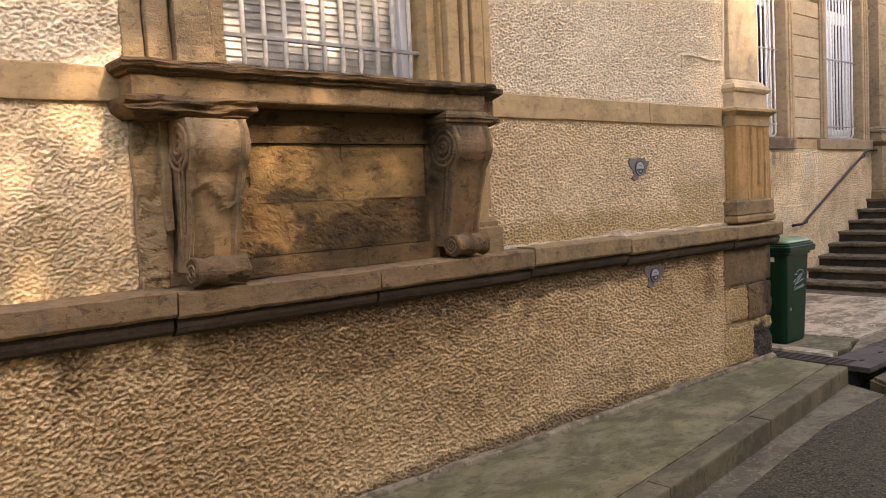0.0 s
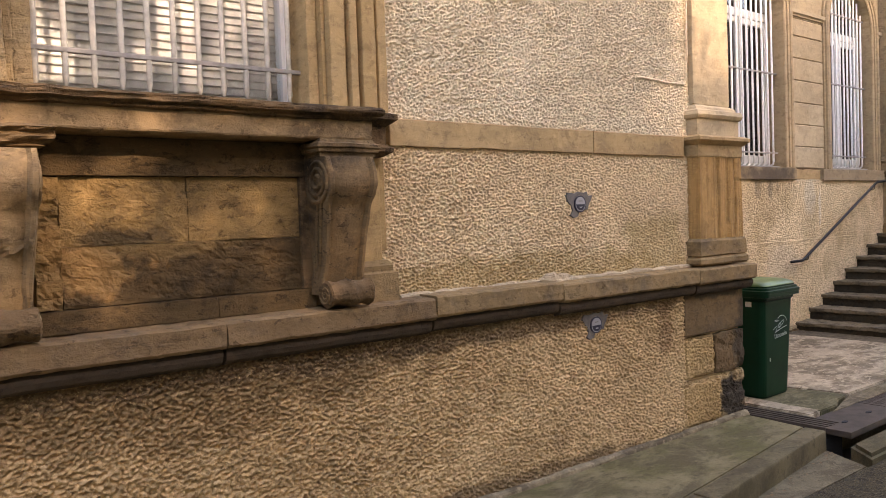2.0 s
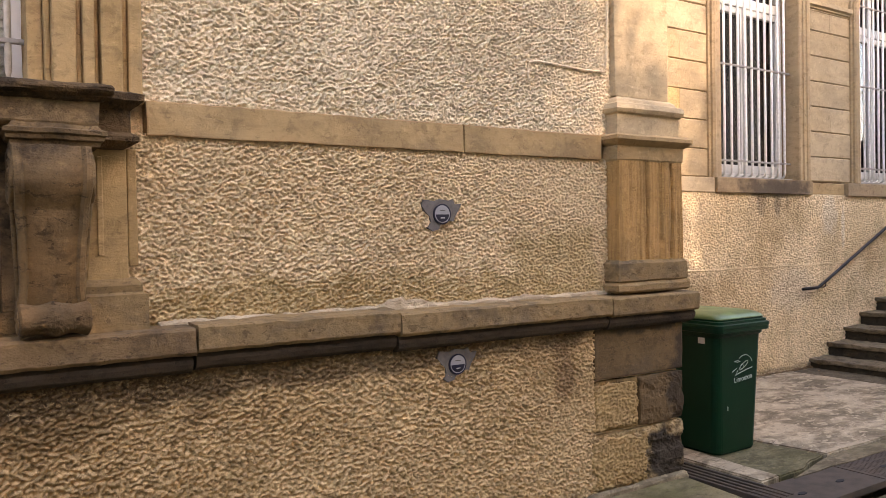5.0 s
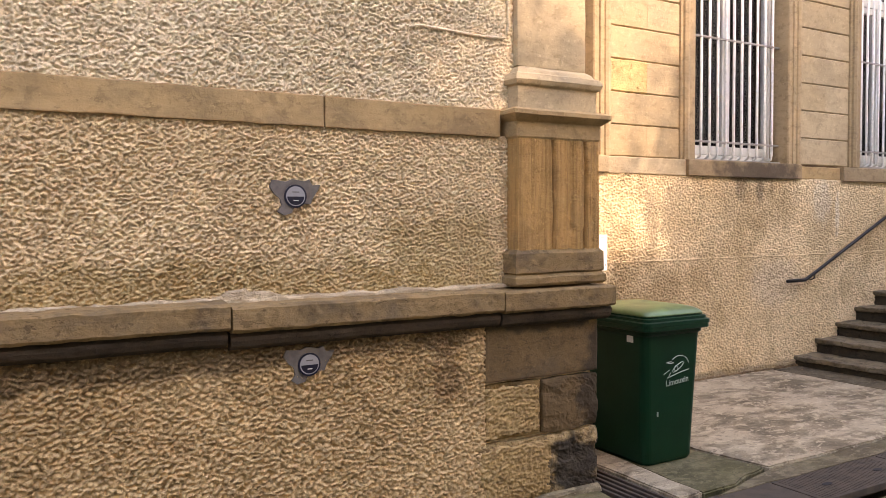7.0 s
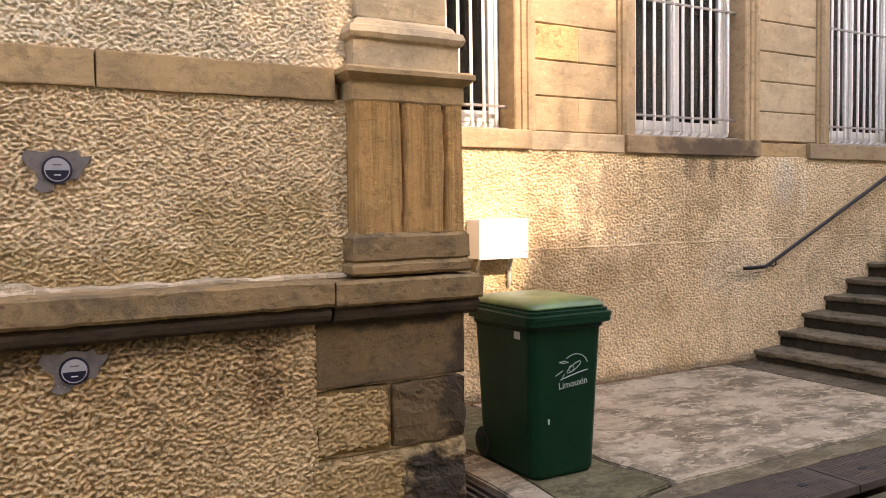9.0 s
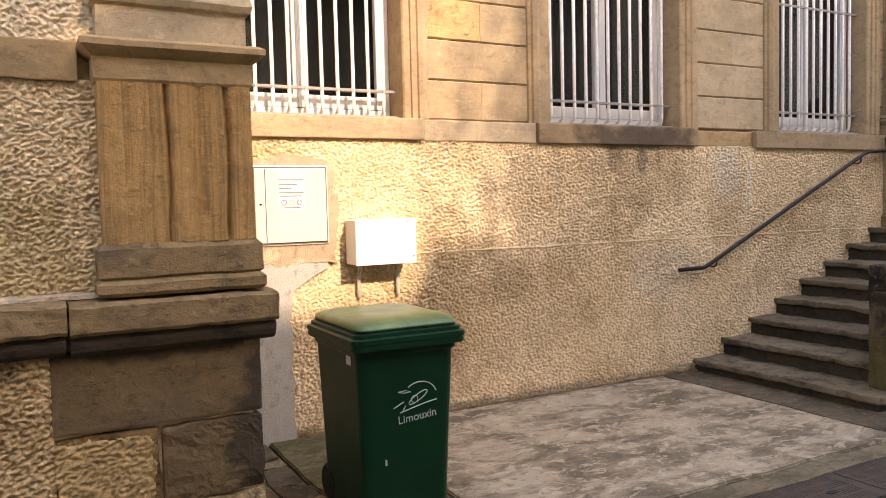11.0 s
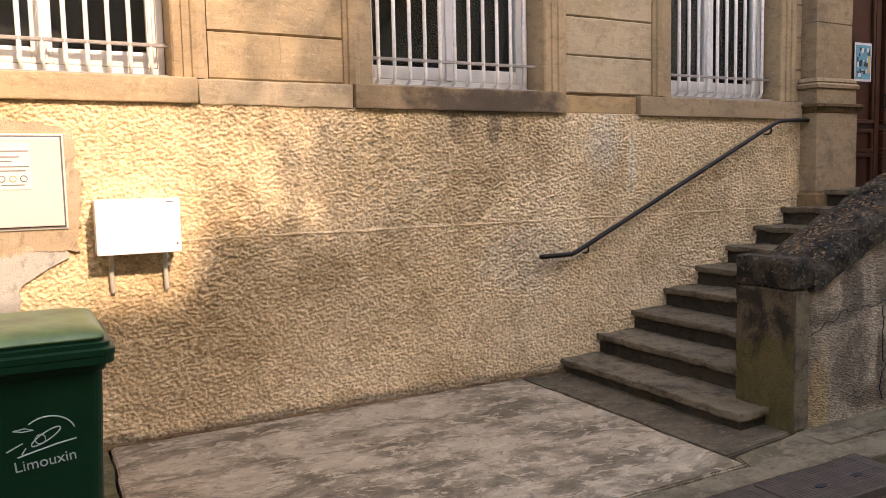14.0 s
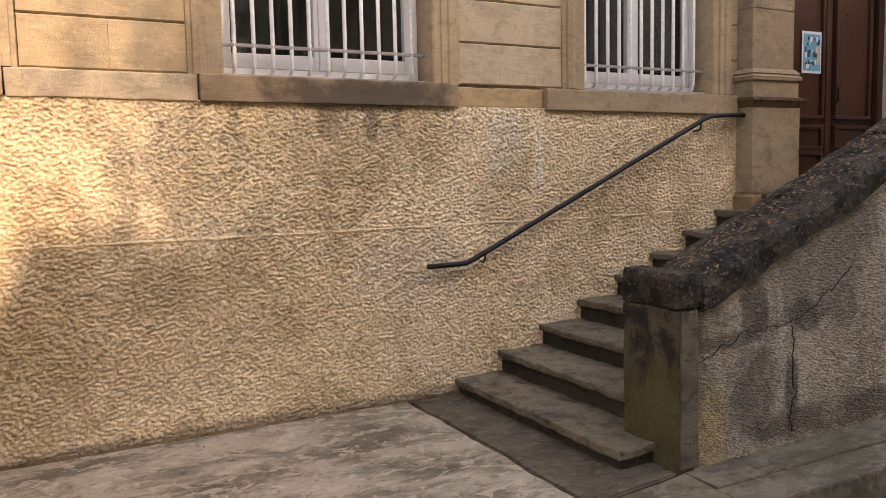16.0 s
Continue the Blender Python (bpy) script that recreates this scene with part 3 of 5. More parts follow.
tagged(polygon("road_edge", [(6.80, 2.42), (45, 2.42), (45, 2.70), (12.0, 2.70), (7.0, 2.655)], -0.45, -0.075, M_kerb, bevel=0.03),
       "cracked pale concrete strip along the road edge", "road edge", kind="structure")

pavement = thing("pavement", "grey-green concrete pavement below the facade", "pavement", "structure")
def kerb_y(x):
    return 2.405 + (x - 3.7) * 0.126


polygon("slab", [(-12, kerb_y(-12) + 0.172), (6.96, kerb_y(6.96) + 0.172), (7.03, 3.6), (-12, 3.6)], -0.4, -0.004, M_pave, pavement)
for a, b in ((-12, -6), (-6, -1), (-1, 1.6), (1.6, 3.6), (3.6, 5.1), (5.1, 6.96)):
    stone_bm = bmesh.new()
    box(stone_bm, a + 0.005, b - 0.005, 0.0, 0.165, -0.4, 0.002, 0.016)
    worn(stone_bm, 0.12, 0.006, 5.0, a)
    for v in stone_bm.verts:
        v.co.y += kerb_y(v.co.x)
    part("kerb_stone", stone_bm, M_kerb, pavement)
part("wall_foot_fillet", worn(run_x([(3.488, -0.012), (3.492, 0.014), (3.505, 0.026), (3.53, 0.03), (3.565, 0.014), (3.565, -0.02)], -4, 7.04), 0.035, 0.012, 9.0), M_pale, pavement)

# drain grating beside the corner: iron bars over a channel
drain = thing("drain_grating", "rusty iron bar grating across the pavement", "drain grating", at=(7.17, 3.2, -0.12))
keep(part("channel", boxes((7.035, 7.31, 2.86, 3.95, -0.4, -0.10)), M_hole, drain))
bar = None
for i in range(5):
    x = 7.055 + i * 0.055
    b = box(bmesh.new(), -0.011, 0.011, -0.54, 0.54, -0.05, 0.0, 0.003, 1)
    if bar is None:
        bar = keep(part("grating_bar", b, M_iron, drain))
    else:
        b.free()
        ob = new("grating_bar", bar.data)
        ob.parent = drain
        bar = keep(ob)
    bar.location = (x, 3.41, -0.004)

court = thing("forecourt", "mottled grey concrete forecourt slabs with cracked joints", "forecourt", "structure")
polygon("strip_slab", [(7.315, 3.10), (7.52, 3.13), (7.56, 4.0), (7.56, 4.3), (7.32, 4.22), (7.315, 3.96)], -0.4, 0.006, M_slab, court, jag=0.02)
polygon("strip_bed", [(7.03, 3.96), (7.32, 3.96), (7.32, 4.2), (7.56, 4.28), (7.56, 5.44), (7.03, 5.44)], -0.4, -0.05, M_soot_shade, court)
random.seed(21)
cols, lines = (7.045, 7.19, 7.37, 7.555), (3.97, 4.26, 4.52, 4.86, 5.10, 5.43)
knots = {(i, j): (x + (random.uniform(-0.04, 0.04) if 0 < i < 3 else 0), y + (random.uniform(-0.07, 0.07) if 0 < j < 5 else 0)) for i, x in enumerate(cols) for j, y in enumerate(lines)}
for i in range(3):
    for j in range(5):
        if (i, j) in ((0, 1), (1, 0), (2, 0), (0, 3)):
            continue
        quad = [knots[k] for k in ((i, j), (i + 1, j), (i + 1, j + 1), (i, j + 1))]
        mx, my = sum(q[0] for q in quad) / 4, sum(q[1] for q in quad) / 4
        bm = bmesh.new()
        pts = []
        for a, b in zip(quad, quad[1:] + quad[:1]):
            for f in (0, 0.25, 0.5, 0.75):
                x, y = a[0] + (b[0] - a[0]) * f, a[1] + (b[1] - a[1]) * f
                n = noise.noise(Vector((x * 11, y * 11, 3.0))) * 0.03
                pts.append((x + (mx - x) * (0.06 + n), y + (my - y) * (0.06 + n)))
        z = random.uniform(-0.02, 0.005)
        lo, hi = [bm.verts.new((x, y, -0.2)) for x, y in pts], [bm.verts.new((x, y, z + random.uniform(-0.006, 0.006))) for x, y in pts]
        bm.faces.new(hi)
        for a in range(16):
            bm.faces.new((lo[a], lo[(a + 1) % 16], hi[(a + 1) % 16], hi[a]))
        bmesh.ops.recalc_face_normals(bm, faces=bm.faces)
        part("broken_cement", bm, random.choice((M_pale, M_kerb, M_stepslab)), court)
polygon("corner_slab", [(7.53, 3.13), (7.82, 3.14), (8.27, 3.26), (8.16, 3.75), (8.2, 5.44), (7.57, 5.44), (7.57, 4.0)], -0.4, -0.006, M_mossy, court, jag=0.02)
polygon("main_slab", [(8.285, 3.245), (10.4, 3.23), (11.24, 3.235), (11.235, 5.44), (8.21, 5.44), (8.17, 3.76)], -0.4, 0.0, M_slab, court, jag=0.02)
polygon("step_slab", [(11.25, 3.38), (11.9, 3.46), (11.9, 5.44), (11.248, 5.44)], -0.4, -0.004, M_stepslab, court, jag=0.02)
polygon("edging_slab", [(7.50, 3.045), (11.9, 3.03), (11.95, 3.45), (11.3, 3.36), (11.25, 3.222), (8.28, 3.232), (7.83, 3.128)], -0.4, -0.006, M_edge, court, jag=0.02)
polygon("far_slab", [(11.96, 3.24), (30, 3.24), (30, 3.55), (11.96, 3.55)], -0.4, -0.02, M_edge, court, 0.004, jag=0.014)
polygon("far_kerb", [(11.93, 2.98), (30, 2.98), (30, 3.232), (11.93, 3.236)], -0.4, -0.026, M_edge, court, 0.006, jag=0.014)

# iron cover plates over the gutter, each with a lifting hole and raised ribs
xs = [7.06, 8.05, 9.15, 10.25, 11.05, 11.9]
for k, (a, b) in enumerate(zip(xs, xs[1:])):
    plate = thing("gutter_cover_plate", "worn brown iron gutter cover plate with lifting holes", "cover plate", group="gutter cover plates", at=((a + b) / 2, 2.87, -0.05))
    bm = bmesh.new()
    box(bm, a + 0.006, b - 0.006, 2.68, 3.075, -0.06, -0.012, 0.005)
    keep(part("plate", bm, M_iron, plate))
    bm = bmesh.new()
    for i in range(int((b - a - 0.1) / 0.028) if k else 0):
        for j in range(4):
            x, y = a + 0.05 + i * 0.028, 2.70 + j * 0.092
            box(bm, x, x + 0.008, y, y + 0.075, -0.0135, -0.0100)
    if k:
        keep(part("rib", bm, M_iron, plate))["kind"] = "stuff"
    else:
        bm.free()
    for hx in (a + 0.28, b - 0.28):
        bm = bmesh.new()
        bmesh.ops.create_cone(bm, cap_ends=True, segments=12, radius1=0.028, radius2=0.028, depth=0.012, matrix=Matrix.Translation((hx, 2.85, -0.014)) @ Matrix.Diagonal((1.5, 0.7, 1, 1)))
        keep(part("lifting_hole", bm, M_hole, plate))

# ---- front building: wall, plinth, ledge, band ----
front = thing("wall_front", "ochre roughcast facade with sandstone dressings", "wall", "structure")
part("masonry", boxes((-12, 1.3, 3.68, 4.3, -0.4, 6.5), (3.5, 7.0, 3.68, 4.3, -0.4, 6.5), (1.3, 3.5, 3.68, 4.3, -0.4, 2.28), (1.3, 3.5, 3.68, 4.3, 4.3, 6.5), (6.4, 7.0, 4.3, 5.8, -0.4, 6.5),
                     (-12, 7.0, 3.56, 3.68, -0.4, 1.2)), M_upper, front)
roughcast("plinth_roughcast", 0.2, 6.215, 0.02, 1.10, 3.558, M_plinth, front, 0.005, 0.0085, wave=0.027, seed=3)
roughcast("lower_roughcast", 3.47, 6.46, 1.25, 2.15, 3.643, M_upper, front, 0.0046, 0.0068, wave=0.022, seed=4)
roughcast("upper_roughcast", 3.47, 6.50, 2.28, 3.5, 3.643, M_top, front, 0.0048, 0.0066, wave=0.022, seed=5)
roughcast("left_lower_roughcast", 0.2, 1.34, 1.25, 2.15, 3.643, M_upper, front, 0.005, 0.0045, wave=0.021, seed=6)
roughcast("left_upper_roughcast", 0.2, 1.34, 2.28, 3.5, 3.643, M_top, front, 0.0055, 0.0045, wave=0.021, seed=7)
part("far_roughcast", boxes((-12, 0.22, 3.63, 3.7, 1.2, 6.5), (-12, 0.22, 3.545, 3.6, -0.4, 1.1), (0.22, 6.5, 3.632, 3.69, 3.48, 6.5)), M_upper, front)
# thin ragged mortar fillet above the ledge, and a lump where it swells
part("mortar_fillet", worn(run_x([(3.59, 1.268), (3.592, 1.284), (3.61, 1.294), (3.66, 1.304), (3.66, 1.265)], 3.6, 6.42), 0.025, 0.012, 12.0), M_patch, front)
lump = bmesh.new()
bmesh.ops.create_icosphere(lump, subdivisions=4, radius=1.0, matrix=Matrix.Translation((4.88, 3.625, 1.285)) @ Matrix.Diagonal((0.19, 0.03, 0.05, 1)))
for v in lump.verts:
    v.co += noise.noise_vector(v.co * 14) * 0.018 + noise.noise_vector(v.co * 40) * 0.006
part("mortar_lump", lump, M_patch, front)

ledge = thing("ledge", "sooty sandstone ledge course above the plinth", "ledge", "structure")
LEDGE = [(3.70, 1.28), (3.445, 1.272), (3.43, 1.262), (3.43, 1.165), (3.442, 1.15), (3.70, 1.148)]
TORUS = [(3.70, 1.146), (3.475, 1.146), (3.462, 1.13), (3.462, 1.11), (3.472, 1.085), (3.495, 1.068), (3.535, 1.06), (3.70, 1.06)]
for k, (a, b) in enumerate(((-3, -1.2), (-1.2, 0.35), (0.35, 1.36), (1.36, 2.49), (2.49, 3.72), (3.72, 4.76), (4.76, 6.28), (6.28, 7.10))):
    dz = (0, 0, 0.01, 0, 0.002, 0.012, -0.004, -0.012)[k]
    bm = run_x([(y, z + dz * (z > 1.1)) for y, z in LEDGE], a + 0.004, b - 0.004)
    part("ledge_stone", worn(bm, 0.03, 0.006, 11.0, k * 3.1), M_ledge_soot if 2 <= k < 5 else M_ledge, ledge)
    part("torus_stone", worn(run_x([(y, z + dz) for y, z in TORUS], a + 0.004, b - 0.012), 0.09, 0.004, 6.0, k * 1.7), M_soot_shade, ledge, "sooty torus moulding, coloured darker for the ledge's shade")
part("ledge_stone", worn(boxes((6.6, 7.09, 3.705, 5.42, 1.15, 1.27), bevel=0.01), 0.2, 0.004), M_ledge, ledge)

band = thing("band_course", "plain buff sandstone band across the roughcast", "band course", "structure")
for k, (a, b) in enumerate(((-3, -0.6), (-0.6, 1.24), (3.56, 5.29), (5.29, 6.37))):
    part("band_stone", stone(a + 0.003, b - 0.003, 3.598, 3.70, 2.135, 2.292, 0.007, 0.04, 0.005, k * 2.3), M_band, band)

quoins = thing("corner_quoins", "patched buff sandstone quoin blocks at the plinth corner", "quoins", "structure")
for k, (x0, x1, z0, z1, y) in enumerate(((6.205, 7.035, 0.735, 1.068, 3.525), (6.215, 6.60, 0.40, 0.725, 3.532), (6.61, 7.035, 0.395, 0.722, 3.522), (6.14, 7.04, -0.06, 0.385, 3.528))):
    bm = stone(x0, x1, y, 3.9, z0, z1, 0.016, 0.035, (0.004, 0.008, 0.008, 0.01)[k], k * 5.1 + 1)
    if k:
        flaked(bm, 0.018, (0, 0.004, 0.005, 0.009)[k], 8.0, k * 3.3)
    part("quoin", bm, (M_quoin_stone, M_panel, M_quoin_stone, M_quoin)[k], quoins)
roughcast("plaster_remnant", 6.19, 6.60, 0.40, 0.725, 3.542, M_remnant, quoins, 0.006, 0.007, wave=0.024, torn=0.03, seed=11)
roughcast("plaster_remnant", 6.14, 6.70, 0.0, 0.385, 3.538, M_remnant, quoins, 0.006, 0.007, wave=0.024, torn=0.06, seed=12)


def scab(name, x0, x1, z0, z1, y, mat, parent, depth=0.012, seed=0.0, rag=0.2, n=40):
    """A patch with a torn outline on an upright wall."""
    bm = bmesh.new()
    cx, cz, rx, rz = (x0 + x1) / 2, (z0 + z1) / 2, (x1 - x0) / 2, (z1 - z0) / 2
    ring = []
    for i in range(n):
        a = math.tau * i / n
        c, s = math.cos(a), math.sin(a)
        k = 1 / max(abs(c), abs(s)) ** 0.75
        k *= 1 + rag * 0.7 * noise.noise(Vector((c * 17, s * 17, seed * 3))) + rag * noise.noise(Vector((c * 2.3 + seed, s * 2.3, seed * 2))) + rag * 0.5 * noise.noise(Vector((c * 7 + seed, s * 7, seed)))
        ring.append((cx + rx * c * k, cz + rz * s * k))
    f = [bm.verts.new((x, y, z)) for x, z in ring]
    b = [bm.verts.new((x, y + depth, z)) for x, z in ring]
    bm.faces.new(f)
    for i in range(n):
        bm.faces.new((f[i], b[i], b[(i + 1) % n], f[(i + 1) % n]))
    bmesh.ops.recalc_face_normals(bm, faces=bm.faces)
    return part(name, bm, mat, parent)



# ---- corner pilaster on its pedestal ----
pil = thing("corner_pilaster", "buff sandstone corner pilaster on a moulded pedestal", "pilaster", "structure")
part("pedestal_base", worn(stack(6.42, 7.03, 3.515, 4.2, [(0.015, 1.275), (0.03, 1.29), (0.03, 1.325), (0.01, 1.345), (0.022, 1.355), (0.022, 1.465), (0.0, 1.49)]), 0.08, 0.006, 6), M_ledge, pil)
die = bedded(stack(6.42, 7.03, 3.505, 4.2, [(-0.004, 1.485), (-0.004, 2.13)]), 0.010, (13.0, 0.8), 0.009, 0.045, 2.0, True)
for v in die.verts:
    if v.co.y < 3.6 and 6.43 < v.co.x < 7.02:
        wander = 0.018 * noise.noise(Vector((0.3, 2.0, v.co.z * 3.5)))
        for xc, width, deep in ((6.685, 0.009, 0.030), (6.815, 0.02, 0.014), (6.925, 0.011, 0.034)):
            v.co.y += deep * math.exp(-((v.co.x - xc - wander) / width) ** 2)
        v.co.y -= 0.012 * math.exp(-((v.co.x - 6.875 - wander) / 0.03) ** 2) - 0.006 * noise.noise(v.co * 14)
part("pedestal_die", die, M_pil, pil)
part("pedestal_cap", worn(stack(6.42, 7.03, 3.515, 4.2, [(0.0, 2.128), (0.008, 2.14), (0.008, 2.225), (0.03, 2.24), (0.055, 2.262), (0.055, 2.285), (0.03, 2.30), (0.0, 2.305)]), 0.09, 0.004, 5), M_band, pil)
part("shaft_base", worn(stack(6.43, 7.02, 3.525, 4.2, [(0.0, 2.30), (0.0, 2.43), (0.018, 2.44), (0.03, 2.465), (0.018, 2.50), (-0.01, 2.51), (-0.02, 2.53), (-0.05, 2.55)]), 0.05, 0.004, 6), M_shaft, pil)
for k in range(4):
    part("shaft_stone", stone(6.47, 6.975, 3.575, 4.2, 2.552 + k * 0.9, 3.448 + k * 0.9, 0.006, 0.07, 0.005, k * 3.0), M_shaft, pil)

# ---- front window bay: jambs, entablature, consoles, panel ----
bay = thing("window_surround", "weathered moulded sandstone window surround with heavy sill", "window surround", "structure")
for side, steps in (("left", ((1.26, 1.36, 3.605), (1.362, 1.46, 3.57), (1.462, 1.485, 3.60), (1.487, 1.66, 3.548), (1.662, 1.70, 3.60), (1.702, 1.78, 3.65))),
                    ("right", ((3.10, 3.16, 3.66), (3.162, 3.185, 3.62), (3.187, 3.28, 3.575), (3.282, 3.302, 3.602), (3.304, 3.35, 3.56), (3.352, 3.372, 3.60), (3.374, 3.46, 3.552), (3.462, 3.485, 3.592), (3.487, 3.545, 3.575)))):
    for k, (a, b, y) in enumerate(steps):
        part("jamb_strip", worn(boxes((a, b, y, 4.2, 2.295, 4.3), bevel=0.008), 0.11, 0.011 if side == "left" else 0.003, 8, k), M_crust if side == "left" else M_stone, bay)
part("lintel", boxes((1.26, 3.545, 3.575, 4.2, 4.3, 4.7), bevel=0.01), M_stone, bay)

sill = thing("window_sill_entablature", "eroded dark sandstone entablature sill on consoles", "window sill", "structure")
part("fascia", worn(stack(1.23, 3.34, 3.445, 4.2, [(-0.025, 2.132), (-0.004, 2.142), (0.0, 2.15), (0.0, 2.24)]), 0.05, 0.005, 8), M_console, sill, "flaking brown fascia")
part("cornice", worn(bedded(stack(1.23, 3.34, 3.445, 4.2, [(0.0, 2.236), (0.022, 2.243), (0.026, 2.258), (0.05, 2.266), (0.054, 2.29), (0.045, 2.303), (0.0, 2.312)]), 0.012, (3.0, 70.0), 0.035, 0.008, 4.0), 0.4, 0.004, 9), M_dark, sill)
part("cornice_return", worn(stack(3.34, 3.475, 3.515, 4.2, [(-0.02, 2.06), (0.0, 2.07), (0.03, 2.09), (0.03, 2.11), (0.0, 2.13), (0.0, 2.225), (0.03, 2.245), (0.05, 2.262), (0.05, 2.29), (0.0, 2.305)]), 0.06, 0.003, 9), M_dark, sill)
part("cap_block", worn(bedded(stack(1.24, 1.74, 3.45, 3.70, [(0.0, 2.05), (0.02, 2.06), (0.05, 2.08), (0.06, 2.105), (0.06, 2.135), (0.02, 2.15)]), 0.03, (4.0, 60.0), 0.035, 0.009, 7.0), 0.4, 0.004, 9), M_dark, sill, "badly eroded cap block")
part("cap_block", worn(stack(3.02, 3.33, 3.43, 3.70, [(0.0, 2.045), (0.008, 2.05), (0.008, 2.068), (0.022, 2.074), (0.024, 2.09), (0.034, 2.098), (0.034, 2.114), (0.012, 2.122), (0.0, 2.14)]), 0.04, 0.004, 9), M_console_shaded, sill)

panel = thing("apron_panel", "stained sandstone panel recessed between the consoles", "apron panel", "structure")
rows = ((1.73, 3.05, 1.957, 2.13, 3.588), (1.84, 2.397, 1.652, 1.955, 3.607), (2.399, 2.98, 1.652, 1.955, 3.612), (1.84, 2.98, 1.385, 1.65, 3.609),
        (1.73, 2.52, 1.28, 1.381, 3.588), (2.522, 3.05, 1.28, 1.381, 3.588), (1.73, 1.838, 1.383, 1.956, 3.588), (2.981, 3.05, 1.383, 1.956, 3.588))
for k, (x0, x1, z0, z1, y) in enumerate(rows):
    bm = stone(x0, x1 - 0.001, y, 3.72, z0, z1, 0.0025, 0.04, 0.0015 if k != 6 else 0.012, k * 4.3)
    if k in (1, 3, 6):
        flaked(bm, 0.015, (0, 0.0035, 0, 0.005, 0, 0, 0.008)[k], (0, 7, 0, 9, 0, 0, 11)[k], k * 2.7)
    # Right strip and top row: shade beside console and soffit put into darker stone.
    part("panel_stone", bm, M_dark if k == 7 else M_mould_shade if k in (0, 3, 4, 5) else M_panel, panel)

strips = thing("apron_pilasters", "damaged sandstone strips beside the consoles", "pilaster strips", "structure")
part("strip_shaft", flaked(stone(1.26, 1.40, 3.585, 3.72, 1.28, 2.07, 0.012, 0.025, 0.01, 2.0), 0.015, 0.008, 9.0, 5.0), M_crust, strips, "crumbling strip")
part("strip_edge", stone(1.385, 1.425, 3.565, 3.72, 1.55, 2.07, 0.008, 0.04, 0.007, 9.0), M_crust, strips)
part("strip_shaft", stone(3.30, 3.47, 3.58, 3.72, 1.47, 2.07, 0.006, 0.08, 0.002, 3.0), M_stone, strips)
part("strip_edge", stone(3.475, 3.515, 3.60, 3.72, 1.55, 2.07, 0.006, 0.08, 0.002, 5.0), M_stone, strips)
part("strip_edge", stone(3.345, 3.37, 3.572, 3.72, 1.6, 2.03, 0.005, 0.08, 0.002, 6.0), M_stone, strips)
part("strip_base", worn(stack(3.27, 3.53, 3.545, 3.72, [(0.01, 1.275), (0.01, 1.43), (-0.01, 1.44), (-0.01, 1.47), (-0.03, 1.50)]), 0.08, 0.003), M_ledge, strips)


def s_front(z):
    """How far out the bracket's front stands at height z: a bulge at the head, swept back to the foot."""
    u = (2.048 - z) / 0.70
    return 3.372 - 0.036 * math.sin(min(u / 0.36, 1) * math.pi) * (u < 0.36) + 0.125 * max(u - 0.2, 0) ** 1.15 * 1.25


